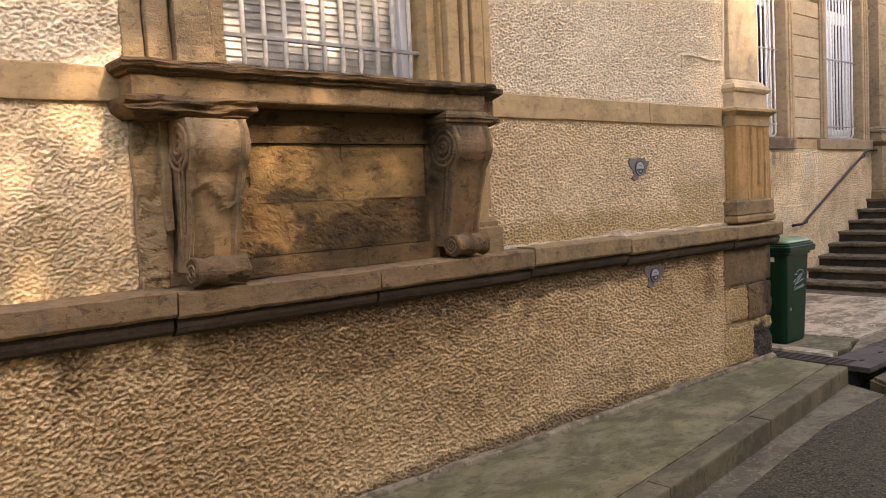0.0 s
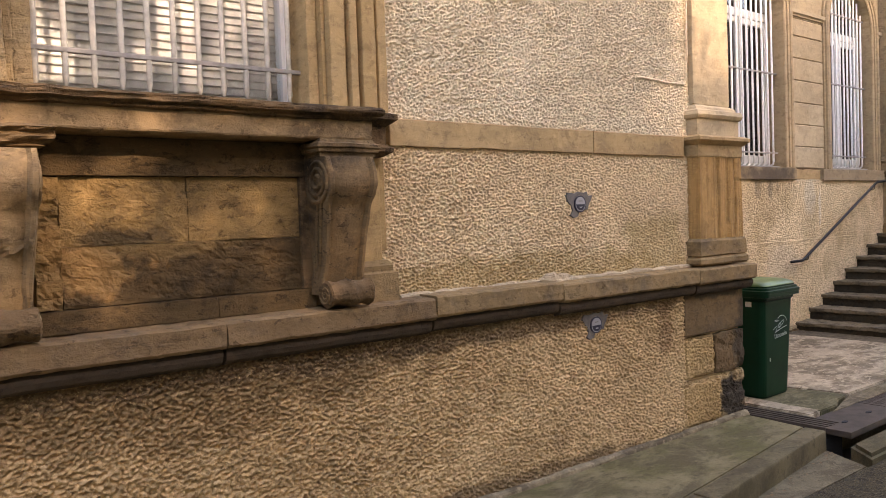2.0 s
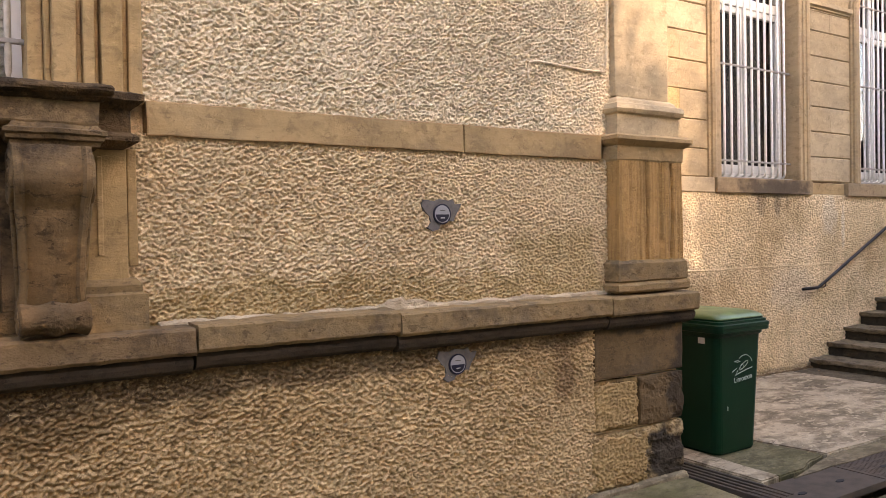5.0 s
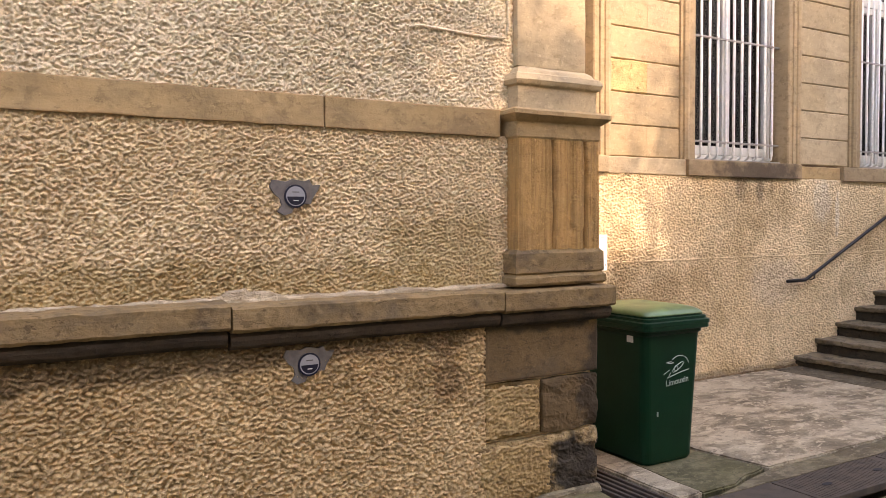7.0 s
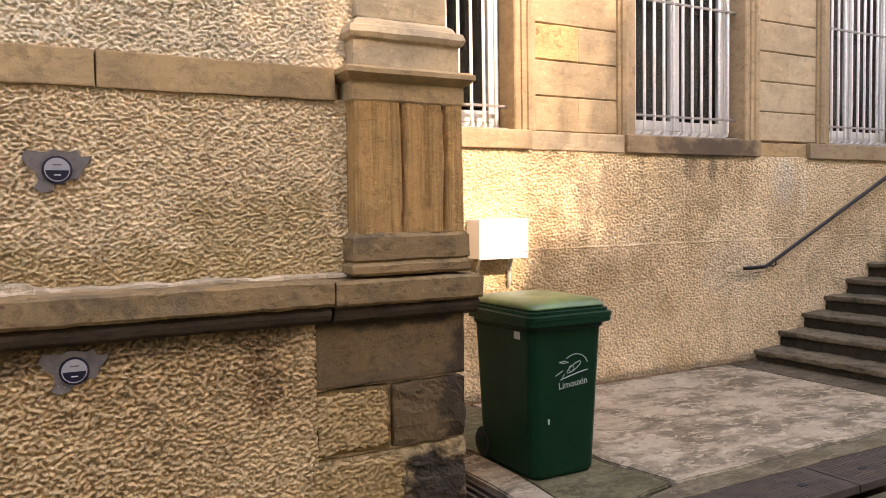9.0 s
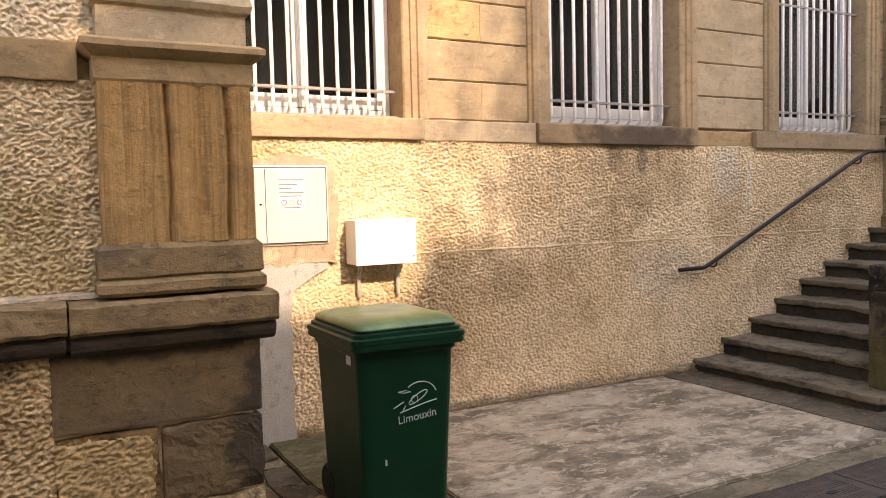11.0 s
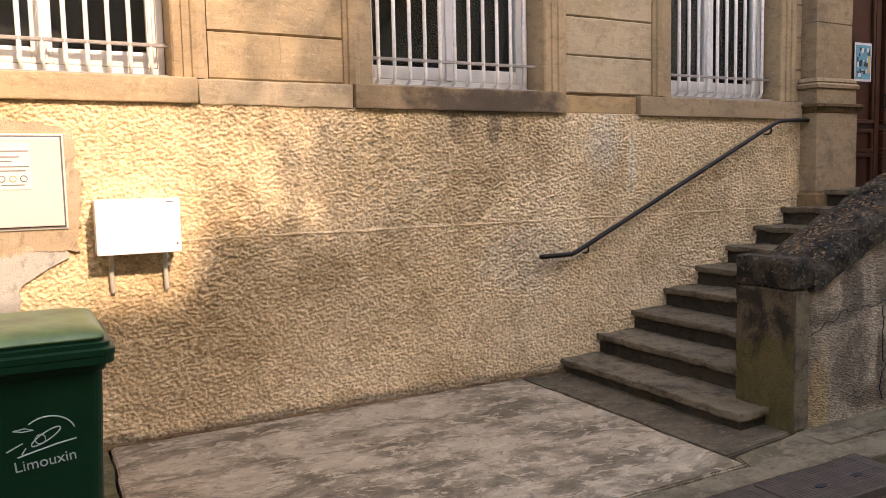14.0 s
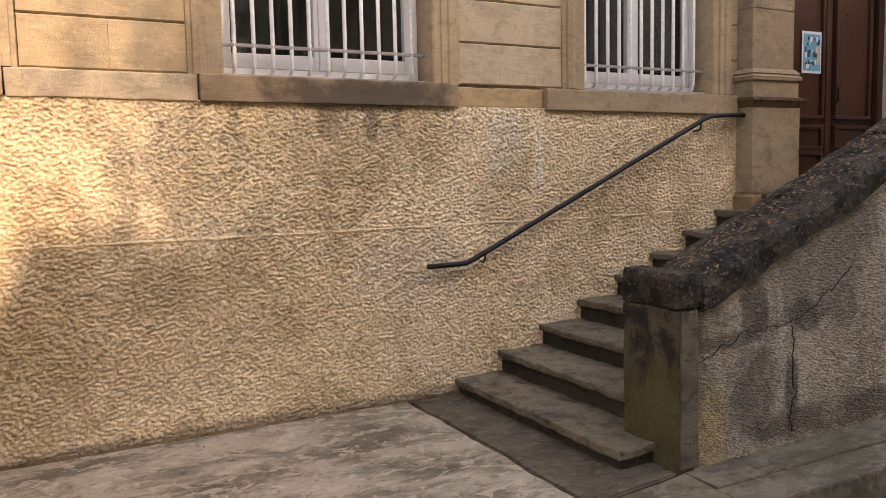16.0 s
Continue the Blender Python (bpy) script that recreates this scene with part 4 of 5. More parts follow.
def console(x0, x1, label, rough, mat):
    """A scrolled bracket: S-shaped body with rolled edges, volutes on both cheeks, a carved roll at the foot."""
    c = thing("console_bracket", label, "console bracket", group="window consoles", at=((x0 + x1) / 2, 3.5, 1.285))
    mid, half = (x0 + x1) / 2, (x1 - x0) / 2
    us = [-1, -0.97, -0.9, -0.82, -0.78, -0.72, -0.6, -0.45, -0.3, -0.15, 0, 0.15, 0.3, 0.45, 0.6, 0.72, 0.78, 0.82, 0.9, 0.97, 1]
    rows = 46
    rings = []
    for i in range(rows + 1):
        z = 2.048 - 0.70 * i / rows
        t = i / rows
        w = half * (1.0 - 0.17 * max(math.sin(min(t * 1.25, 1) * math.pi * 0.5), 0) ** 2 + 0.08 * max(t - 0.8, 0) / 0.2)
        ring = []
        for u in us:
            a = abs(u)
            y = s_front(z) + (0.014 if a >= 0.99 else 0.004 if a > 0.95 else 0.0)
            if a < 0.8:
                y += 0.024 * min((0.8 - a) / 0.06, 1) - 0.022 * math.cos(a / 0.8 * math.pi / 2)
                y += 0.022 * max(t - 0.72, 0) / 0.28 * (1 - abs(a - 0.4) / 0.4)     # two flutes above the foot
            p = Vector((mid + u * w, y, z))
            if rough and a < 0.95:                                                     # the lower face has flaked away
                edge = (t - 0.50 - 0.10 * u - 0.05 * math.sin(u * 5)) / 0.035
                p.y += 0.017 * min(max(edge, 0), 1) - 0.006 * math.exp(-(edge - 0.2) ** 2)
            p += noise.noise_vector(p * 9) * (0.006 if rough else 0.0035) + noise.noise_vector(p * 34) * (0.003 if rough else 0.002)
            ring.append(p)
        ring += [Vector((mid + w, 3.66, z)), Vector((mid - w, 3.66, z))]
        rings.append(ring)
    bm = bmesh.new()
    vs = [[bm.verts.new(p) for p in r] for r in rings]
    n = len(vs[0])
    for hi, lo in zip(vs, vs[1:]):
        for k in range(n):
            bm.faces.new((lo[k], lo[(k + 1) % n], hi[(k + 1) % n], hi[k]))
    bm.faces.new(vs[0]), bm.faces.new(vs[-1][::-1])
    bmesh.ops.recalc_face_normals(bm, faces=bm.faces)
    keep(part("body", bm, mat, c))
    # foot: a roll turned about x, waisted between its ends and bound in the middle
    roll = bmesh.new()
    w = half * 0.9
    rs = []
    for i in range(33):
        u = -1 + i / 16
        r = 0.060 + 0.014 * max(abs(u) - 0.6, 0) / 0.4 + 0.014 * math.exp(-(u / 0.22) ** 2)
        if abs(u) == 1:
            r -= 0.012
        row = []
        for k in range(24):
            a = k * math.tau / 24
            p = Vector((mid + u * w, 3.452 + r * math.cos(a), 1.352 + r * math.sin(a)))
            row.append(roll.verts.new(p + noise.noise_vector(p * 22) * (0.009 if rough else 0.006)))
        rs.append(row)
    for lo, hi in zip(rs, rs[1:]):
        for k in range(24):
            roll.faces.new((lo[k], lo[(k + 1) % 24], hi[(k + 1) % 24], hi[k]))
    roll.faces.new(rs[0]), roll.faces.new(rs[-1][::-1])
    bmesh.ops.recalc_face_normals(roll, faces=roll.faces)
    keep(part("foot_roll", roll, M_dark, c, "blackened carved foot roll"))
    for x in (x0 + 0.001, x1 - 0.001):
        pts = []
        for i in range(56):
            a = i * 0.34
            r = 0.012 + 0.0053 * a
            pts.append((x, 3.462 + r * math.cos(a), 1.93 + r * math.sin(a) * 1.08))
        keep(part("volute", tube(pts, 0.012, 6), mat, c, smooth=True))
        for inset in (0.05, 0.085):
            keep(part("cheek_rib", tube([(mid + (x - mid) * (1 - 0.17 * min((1.85 - z) / 0.4, 1)), s_front(z) + inset + 0.01 * (1.85 - z), z) for z in (1.85 - 0.045 * i for i in range(11))], 0.009, 6), mat, c, smooth=True))
    for u in (-1, 1):
        pts = []
        for i in range(30):
            a = i * 0.42
            r = 0.006 + 0.0036 * a
            pts.append((mid + u * w, 3.452 + r * math.cos(a), 1.352 + r * math.sin(a)))
        keep(part("foot_volute", tube(pts, 0.006, 6), mat, c, smooth=True))
    return c


console(1.425, 1.725, "cracked and sooty sandstone console bracket with scroll volutes", True, M_console)
console(3.01, 3.30, "weathered sandstone console bracket with scroll volutes, coloured dark as shaded", False, M_console_shaded)

# front window behind bars
win = thing("window_1", "barred window with closed grey slatted shutters", "window", "structure")
part("window_frame", boxes((1.76, 1.83, 3.86, 3.94, 2.31, 4.3), (3.05, 3.12, 3.86, 3.94, 2.31, 4.3), (1.83, 3.05, 3.86, 3.94, 2.31, 2.36), bevel=0.006), M_white, win)
# Black sheet painted in for the dark behind the slats.
part("reveal_back", boxes((1.70, 3.2, 4.0, 4.02, 2.3, 4.3)), M_room_dark, win)
slat = None
for i in range(46):
    z = 2.385 + i * 0.0415
    if slat is None:
        b = box(bmesh.new(), 1.83, 3.05, -0.005, 0.005, -0.0225, 0.0225, 0.003, 1)
        bmesh.ops.rotate(b, verts=b.verts, cent=(0, 0, 0), matrix=Matrix.Rotation(radians(-18), 3, "X"))
        slat = part("slat", b, M_shutter, win)
    else:
        ob = new("slat", slat.data)
        ob.parent = win
        slat = ob
    slat.location = (0, 3.93, z)
ob = part("pane", boxes((1.83, 3.05, 3.885, 3.889, 2.36, 4.3)), M_glass, win)
ob.visible_shadow = False


def grille(name, x0, x1, y, zb, zt, n, rods, label, arch=None, r=0.0145, paint=None):
    g = thing(name, label, "window grille", group="window grilles", at=((x0 + x1) / 2, y, zb))
    step_x = (x1 - x0) / n
    for i in range(n):
        x = x0 + step_x * (i + 0.5)
        top = zt
        if arch:
            cx, cz, rad = arch
            top = cz + math.sqrt(max(rad * rad - (x - cx) ** 2, 0)) if abs(x - cx) < rad else cz
        pts = [(x, y + 0.06, zb), (x, y + 0.045, zb + 0.008), (x, y + 0.012, zb + 0.03), (x, y, zb + 0.07), (x, y, top)]
        keep(part("bar", tube(pts, r, 8), paint or M_bars, g, smooth=True))
    for z in rods:
        a, b = x0 - 0.03, x1 + 0.06
        keep(part("rod", boxes((a, b, y - 0.014, y + 0.014, z - 0.011, z + 0.011), bevel=0.004), M_rod, g))
    return g


grille("window_grille", 1.75, 3.10, 3.76, 2.325, 4.3, 11, (2.525, 3.6), "grimy white-painted iron bars before the shuttered window", r=0.014, paint=M_grimy)


# ---- flood-level markers ----
def marker(x, z, y, label):
    m = thing("wall_marker", label, "wall marker", group="round wall markers", at=(x, y, z))
    bm = bmesh.new()
    out = [(-0.135, 0.035), (-0.12, 0.07), (-0.05, 0.062), (-0.02, 0.075), (0.045, 0.065), (0.07, 0.075), (0.085, 0.045), (0.13, 0.05), (0.115, 0.02), (0.09, -0.015),
           (0.075, -0.05), (0.03, -0.045), (-0.01, -0.065), (-0.025, -0.095), (-0.065, -0.105), (-0.095, -0.085), (-0.075, -0.055), (-0.085, -0.02), (-0.11, 0.0)]
    f = [bm.verts.new((x + a, y - 0.022, z + b)) for a, b in out]
    k = [bm.verts.new((x + a, y + 0.01, z + b)) for a, b in out]
    bm.faces.new(f[::-1])
    for i in range(len(out)):
        bm.faces.new((f[i], f[(i + 1) % len(out)], k[(i + 1) % len(out)], k[i]))
    bmesh.ops.recalc_face_normals(bm, faces=bm.faces)
    keep(part("mortar_bed", bm, M_grey, m))
    turn = Matrix.Rotation(math.pi / 2, 4, "X")
    for name, r, d, mat in (("rim", 0.058, 0.014, M_blue), ("face", 0.049, 0.017, M_marker)):
        bm = bmesh.new()
        bmesh.ops.create_cone(bm, cap_ends=True, segments=32, radius1=r, radius2=r, depth=d, matrix=Matrix.Translation((x - 0.005, y - 0.022, z - 0.01)) @ turn)
        keep(part(name, bm, mat, m))
    bm = bmesh.new()
    pts = [(x - 0.005 + 0.044 * math.cos(a), z - 0.012 + 0.042 * math.sin(a)) for a in (math.pi + i * math.pi / 14 for i in range(15))]
    f = [bm.verts.new((px, y - 0.0315, pz)) for px, pz in pts]
    bm.faces.new(f)
    bm.normal_update()
    bmesh.ops.solidify(bm, geom=bm.faces[:], thickness=0.001)
    keep(part("blue_half", bm, M_blue, m))
    keep(part("print_bar", boxes((x - 0.022, x + 0.012, y - 0.0325, y - 0.0300, z + 0.008, z + 0.013)), M_print, m))
    keep(part("print_bar", boxes((x - 0.018, x + 0.008, y - 0.0340, y - 0.0330, z - 0.034, z - 0.029)), M_paper, m))


marker(5.135, 1.795, 3.625, "round blue-white marker in grey mortar above the ledge")
marker(5.165, 0.965, 3.54, "round blue-white marker in grey mortar below the ledge")
# bent cable scar on the upper plaster
tagged(part("plaster_crack", tube([(5.78, 3.612, 2.60), (5.77, 3.610, 2.64), (5.78, 3.610, 2.70), (5.84, 3.610, 2.715), (6.0, 3.610, 2.71), (6.2, 3.610, 2.70), (6.40, 3.612, 2.705), (6.425, 3.612, 2.74), (6.43, 3.60, 2.95), (6.435, 3.60, 3.3), (6.43, 3.60, 3.6)], 0.008, 6), M_top, None), "thin plastered-over cable ridge on the roughcast", "cable ridge", kind="structure")


# ---- back building: plaster base, sills, ashlar, arched windows ----
back = thing("wall_back", "ochre roughcast wall below ashlar with arched windows", "wall", "structure")
part("masonry", boxes((7.0, 15.2, 5.52, 5.75, -0.4, 2.1)), M_back, back)
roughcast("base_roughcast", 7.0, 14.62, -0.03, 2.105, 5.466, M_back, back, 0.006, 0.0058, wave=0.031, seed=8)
part("day_joint", worn(run_x([(5.441, 1.236), (5.437, 1.245), (5.441, 1.254), (5.46, 1.262), (5.46, 1.228)], 8.3, 14.5), 0.025, 0.010, 8.0), M_back, back)

part("foot_strip", worn(run_x([(5.412, -0.01), (5.42, 0.006), (5.45, 0.016), (5.45, -0.05)], 7.8, 11.7), 0.05, 0.012, 7.0), M_dark, back)

SPRING, TOPZ = 4.42, 6.5
WINDOWS = ((7.28, 8.70), (10.05, 11.52), (12.87, 14.27))
courses = [2.262, 2.565, 2.875, 3.185, 3.495, 3.805, 4.115, 4.36]
CRUMBLED = {(1, 0, 9.395), (1, 2, 8.925), (0, 1, 6.6)}
ashlar = thing("ashlar_piers", "pale buff ashlar courses between the windows", "ashlar", "structure")
for p, (a, b) in enumerate(((6.6, 7.06), (8.925, 9.925), (11.745, 12.745), (14.50, 14.62))):
    for k, (z0, z1) in enumerate(zip(courses, courses[1:])):
        split = (a + b) / 2 - 0.03 if (k % 2 == 0 and p in (1, 2) and not (p == 2 and k == 0)) else None
        for x0, x1 in (((a, split), (split, b)) if split else ((a, b),)):
            part("ashlar_block", worn(run_x([(5.75, z0 + 0.002), (5.501, z0 + 0.002), (5.488, z0 + 0.012), (5.488, z1 - 0.012), (5.501, z1 - 0.002), (5.75, z1 - 0.002)], x0 + 0.0008, x1 - 0.0008),
                                      0.08, 0.006 if (p, k, x0) in CRUMBLED else 0.0015, 9.0, k * 1.9 + x0), M_crumble if (p, k, x0) in CRUMBLED else M_ash, ashlar)
    part("impost", worn(stack(a + 0.02, b - 0.02, 5.49, 5.75, [(0, 4.36), (0.0, 4.375), (0.02, 4.385), (0.02, 4.40), (0.045, 4.42), (0.045, 4.47), (0.0, 4.48)]), 0.2, 0.001), M_ash, ashlar)
    part("joint_bed", boxes((a - 0.05, b + 0.05, 5.502, 5.74, 2.2, 4.37)), M_dark, ashlar)

# spandrels over the arches
bm = bmesh.new()
edges_x = [6.6] + [v for w in WINDOWS for v in w] + [17.9]
for i, (x0, x1) in enumerate(WINDOWS):
    cx, rad = (x0 + x1) / 2, (x1 - x0) / 2
    for k in range(20):
        a0, a1 = math.pi - k * math.pi / 20, math.pi - (k + 1) * math.pi / 20
        p0, p1 = (cx + rad * math.cos(a0), SPRING + rad * math.sin(a0)), (cx + rad * math.cos(a1), SPRING + rad * math.sin(a1))
        q = [bm.verts.new(c) for c in ((p0[0], 5.495, p0[1]), (p1[0], 5.495, p1[1]), (p1[0], 5.495, TOPZ), (p0[0], 5.495, TOPZ))]
        bm.faces.new(q)
        s = [bm.verts.new(c) for c in ((p0[0], 5.495, p0[1]), (p0[0], 5.86, p0[1]), (p1[0], 5.86, p1[1]), (p1[0], 5.495, p1[1]))]
        bm.faces.new(s)
for a, b in ((6.6, 7.28), (8.70, 10.05), (11.52, 12.87), (14.27, 14.62)):
    box(bm, a, b, 5.495, 5.86, SPRING + 0.05, TOPZ)
part("spandrel", bm, M_ash, ashlar)
part("upper_mass", boxes((6.6, 17.9, 5.87, 6.2, 5.2, TOPZ)), M_ash, ashlar)

sills = thing("sill_course", "buff sandstone sill course, sooty below one window", "sill course", "structure")
for k, (a, b, y, z0, z1, m) in enumerate(((6.95, 8.84, 5.405, 2.10, 2.258, M_ash), (8.845, 9.885, 5.43, 2.095, 2.255, M_ash), (9.89, 11.69, 5.405, 2.092, 2.258, M_sill),
                                          (11.695, 12.455, 5.45, 2.10, 2.24, M_band), (12.46, 14.52, 5.405, 2.085, 2.25, M_entry))):
    part("sill_stone", stone(a, b - 0.003, y, 5.9, z0, z1, 0.01, 0.09, 0.006 if k in (1, 3) else 0.003, k * 2.9), m, sills)


def sweep(path, profile):
    """Draw a moulding along an arched path in the wall's plane. profile: (outward, y) points."""
    bm = bmesh.new()
    rings = []
    for (x, z), (nx, nz) in path:
        rings.append([bm.verts.new((x + nx * o, y, z + nz * o)) for o, y in profile])
    for lo, hi in zip(rings, rings[1:]):
        for k in range(len(profile) - 1):
            bm.faces.new((lo[k], lo[k + 1], hi[k + 1], hi[k]))
    bmesh.ops.recalc_face_normals(bm, faces=bm.faces)
    return bm


ARCHI = [(0.0, 5.86), (0.0, 5.475), (0.012, 5.463), (0.06, 5.463), (0.065, 5.447), (0.11, 5.447), (0.118, 5.432), (0.15, 5.425), (0.185, 5.437), (0.19, 5.46), (0.215, 5.468), (0.222, 5.52)]


def arched_window(k, x0, x1):
    cx, rad = (x0 + x1) / 2, (x1 - x0) / 2
    path = [((x0, 2.258), (-1, 0))]
    for i in range(25):
        a = math.pi - i * math.pi / 24
        path.append(((cx + rad * math.cos(a), SPRING + rad * math.sin(a)), (math.cos(a), math.sin(a))))
    path.append(((x1, 2.258), (1, 0)))
    w = thing("window_%d" % k, "white double casement window in a moulded sandstone arch", "window", "structure")
    part("architrave", sweep(path, ARCHI), M_jamb, w)
    yf = 5.70
    fx0, fx1 = x0 + 0.005, x1 - 0.005
    part("sub_sill", boxes((x0 + 0.005, x1 - 0.005, 5.56, 5.86, 2.26, 2.285), bevel=0.006), M_rod, w)
    part("window_frame", boxes((fx0, fx0 + 0.045, yf, yf + 0.08, 2.29, SPRING), (fx1 - 0.045, fx1, yf, yf + 0.08, 2.29, SPRING), (fx0 + 0.045, fx1 - 0.045, yf, yf + 0.08, 2.29, 2.34),
                               (fx0 + 0.045, fx1 - 0.045, yf - 0.01, yf + 0.08, 4.28, 4.39), bevel=0.006), M_frame, w)
    for a, b in ((fx0 + 0.048, cx - 0.004), (cx + 0.004, fx1 - 0.048)):
        c = part("casement", boxes((a, a + 0.055, yf + 0.005, yf + 0.06, 2.343, 4.277), (b - 0.055, b, yf + 0.005, yf + 0.06, 2.343, 4.277),
                                   (a + 0.055, b - 0.055, yf + 0.005, yf + 0.06, 2.343, 2.44), (a + 0.055, b - 0.055, yf + 0.005, yf + 0.06, 4.20, 4.277), bevel=0.007), M_frame, w)
        g = part("pane", boxes((a + 0.05, b - 0.05, yf + 0.03, yf + 0.034, 2.43, 4.21)), M_glass, c)
        g.visible_shadow = False
    part("meeting_stile", boxes((cx - 0.03, cx + 0.03, yf - 0.018, yf + 0.004, 2.343, 4.277), bevel=0.006), M_frame, w)
    # fanlight
    bm = bmesh.new()
    for i in range(24):
        a0, a1 = math.pi - i * math.pi / 24, math.pi - (i + 1) * math.pi / 24
        for r0, r1, y0, y1 in ((rad - 0.07, rad, yf, yf + 0.07),):
            c = [(cx + r * math.cos(a), SPRING + r * math.sin(a)) for r, a in ((r0, a0), (r1, a0), (r1, a1), (r0, a1))]
            lo = [bm.verts.new((x, y0, z)) for x, z in c]
            hi = [bm.verts.new((x, y1, z)) for x, z in c]
            bm.faces.new(lo), bm.faces.new((lo[0], hi[0], hi[3], lo[3]))
    bmesh.ops.recalc_face_normals(bm, faces=bm.faces)
    part("fanlight_frame", bm, M_frame, w)
    part("fanlight_mullion", boxes((cx - 0.03, cx + 0.03, yf, yf + 0.06, 4.392, SPRING + rad - 0.05), bevel=0.005), M_frame, w)
    g = part("pane", boxes((fx0, fx1, yf + 0.045, yf + 0.049, 4.36, SPRING + rad)), M_glass, w)
    g.visible_shadow = False
    # room behind, closed on all sides, its walls coloured near black for indoor dark
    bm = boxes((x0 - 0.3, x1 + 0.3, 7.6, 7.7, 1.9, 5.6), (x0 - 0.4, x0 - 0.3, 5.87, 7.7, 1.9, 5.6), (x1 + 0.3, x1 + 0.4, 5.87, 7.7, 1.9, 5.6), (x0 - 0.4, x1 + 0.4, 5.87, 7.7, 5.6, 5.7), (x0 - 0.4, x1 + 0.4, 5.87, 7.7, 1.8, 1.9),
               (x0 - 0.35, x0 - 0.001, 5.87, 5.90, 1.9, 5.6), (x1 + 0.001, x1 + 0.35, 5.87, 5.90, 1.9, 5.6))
    part("room", bm, M_room_dark, w)
    grille("window_grille", x0 + 0.04, x1 - 0.04, 5.60, 2.287, 5.2, 11, (2.47, 3.56, 4.62), "white-painted iron bars with three cross rods", (cx, SPRING, rad - 0.03))
    return w


for k, (x0, x1) in enumerate(WINDOWS):
    arched_window(k + 2, x0, x1)

# ---- entrance: pilaster, landing, brown door ----
p2 = thing("entrance_pilaster", "buff sandstone pilaster on a pedestal beside the door", "pilaster", "structure")
part("pedestal_base", worn(stack(14.54, 15.15, 5.27, 6.0, [(0.03, 1.2), (0.03, 1.36), (0.012, 1.38), (0.012, 1.40)]), 0.1, 0.005), M_ledge, p2)
part("pedestal_die", worn(stack(14.54, 15.15, 5.27, 6.0, [(0, 1.40), (0, 2.14)]), 0.12, 0.003), M_entry, p2)
part("pedestal_cap", worn(stack(14.54, 15.15, 5.27, 6.0, [(0, 2.14), (0.01, 2.15), (0.03, 2.19), (0.045, 2.20), (0.045, 2.225), (0.0, 2.235)]), 0.12, 0.002), M_dark, p2)
part("shaft_base", worn(stack(14.55, 15.14, 5.28, 6.0, [(0, 2.235), (0, 2.37), (0.02, 2.38), (0.025, 2.41), (0.0, 2.43), (0.01, 2.44), (-0.01, 2.47), (-0.02, 2.48)]), 0.12, 0.002), M_entry, p2)
for k in range(7):
    part("shaft_stone", box(bmesh.new(), 14.585, 15.12, 5.32, 6.0, 2.482 + k * 0.52, 2.998 + k * 0.52, 0.004, 1), M_entry, p2)
part("wall_return", boxes((15.12, 15.3, 5.6, 6.2, 1.2, 6.5), (16.95, 17.9, 5.5, 6.2, 1.2, 6.5)), M_ash, p2)

door = thing("door_1", "dark brown panelled double door with a blue poster", "door", "structure")
part("door_frame", boxes((15.28, 15.38, 5.66, 5.80, 1.24, 3.95), (16.87, 16.97, 5.66, 5.80, 1.24, 3.95), (15.38, 16.87, 5.66, 5.80, 3.85, 3.95), bevel=0.01), M_door, door)
for a, b in ((15.385, 16.12), (16.13, 16.865)):
    leaf = part("door_leaf", boxes((a, b, 5.72, 5.77, 1.25, 3.85), bevel=0.006), M_door, door)
    for z0, z1 in ((1.35, 1.72), (1.82, 1.98), (2.13, 3.72)):
        part("panel", stack(a + 0.13, b - 0.13, 5.70, 5.722, [(0.0, z0), (0.0, z1)]), M_door, leaf)
        part("panel_moulding", boxes((a + 0.08, b - 0.08, 5.672, 5.722, z0 - 0.045, z0 - 0.005), (a + 0.08, b - 0.08, 5.672, 5.722, z1 + 0.005, z1 + 0.045),
                                     (a + 0.08, a + 0.12, 5.672, 5.722, z0 - 0.005, z1 + 0.005), (b - 0.12, b - 0.08, 5.672, 5.722, z0 - 0.005, z1 + 0.005), bevel=0.008), M_door, leaf)
part("cover_strip", boxes((16.085, 16.165, 5.695, 5.719, 1.25, 3.85), bevel=0.008), M_door, door)
part("door_handle", tube([(16.19, 5.66, 2.25), (16.19, 5.63, 2.27), (16.19, 5.63, 2.38), (16.19, 5.66, 2.40)], 0.012), M_rail, door)
poster = thing("poster", "blue and white printed poster taped to the door", "poster", at=(15.85, 5.69, 2.72))
keep(part("sheet", boxes((15.70, 15.985, 5.682, 5.686, 2.53, 2.935)), M_paper, poster))
keep(part("picture", boxes((15.72, 15.965, 5.678, 5.6815, 2.555, 2.91)), M_poster, poster))
random.seed(4)
for i in range(34):
    x, z = random.uniform(15.73, 15.92), random.uniform(2.56, 2.86)
    keep(part("print_shape", boxes((x, x + random.uniform(0.015, 0.045), 5.6765 - i * 0.00003, 5.6775, z, z + random.uniform(0.015, 0.06))), random.choice((M_ink, M_ink, M_paper)), poster))
keep(part("print_shape", boxes((15.915, 15.95, 5.674, 5.6755, 2.62, 2.80)), M_yellow, poster))

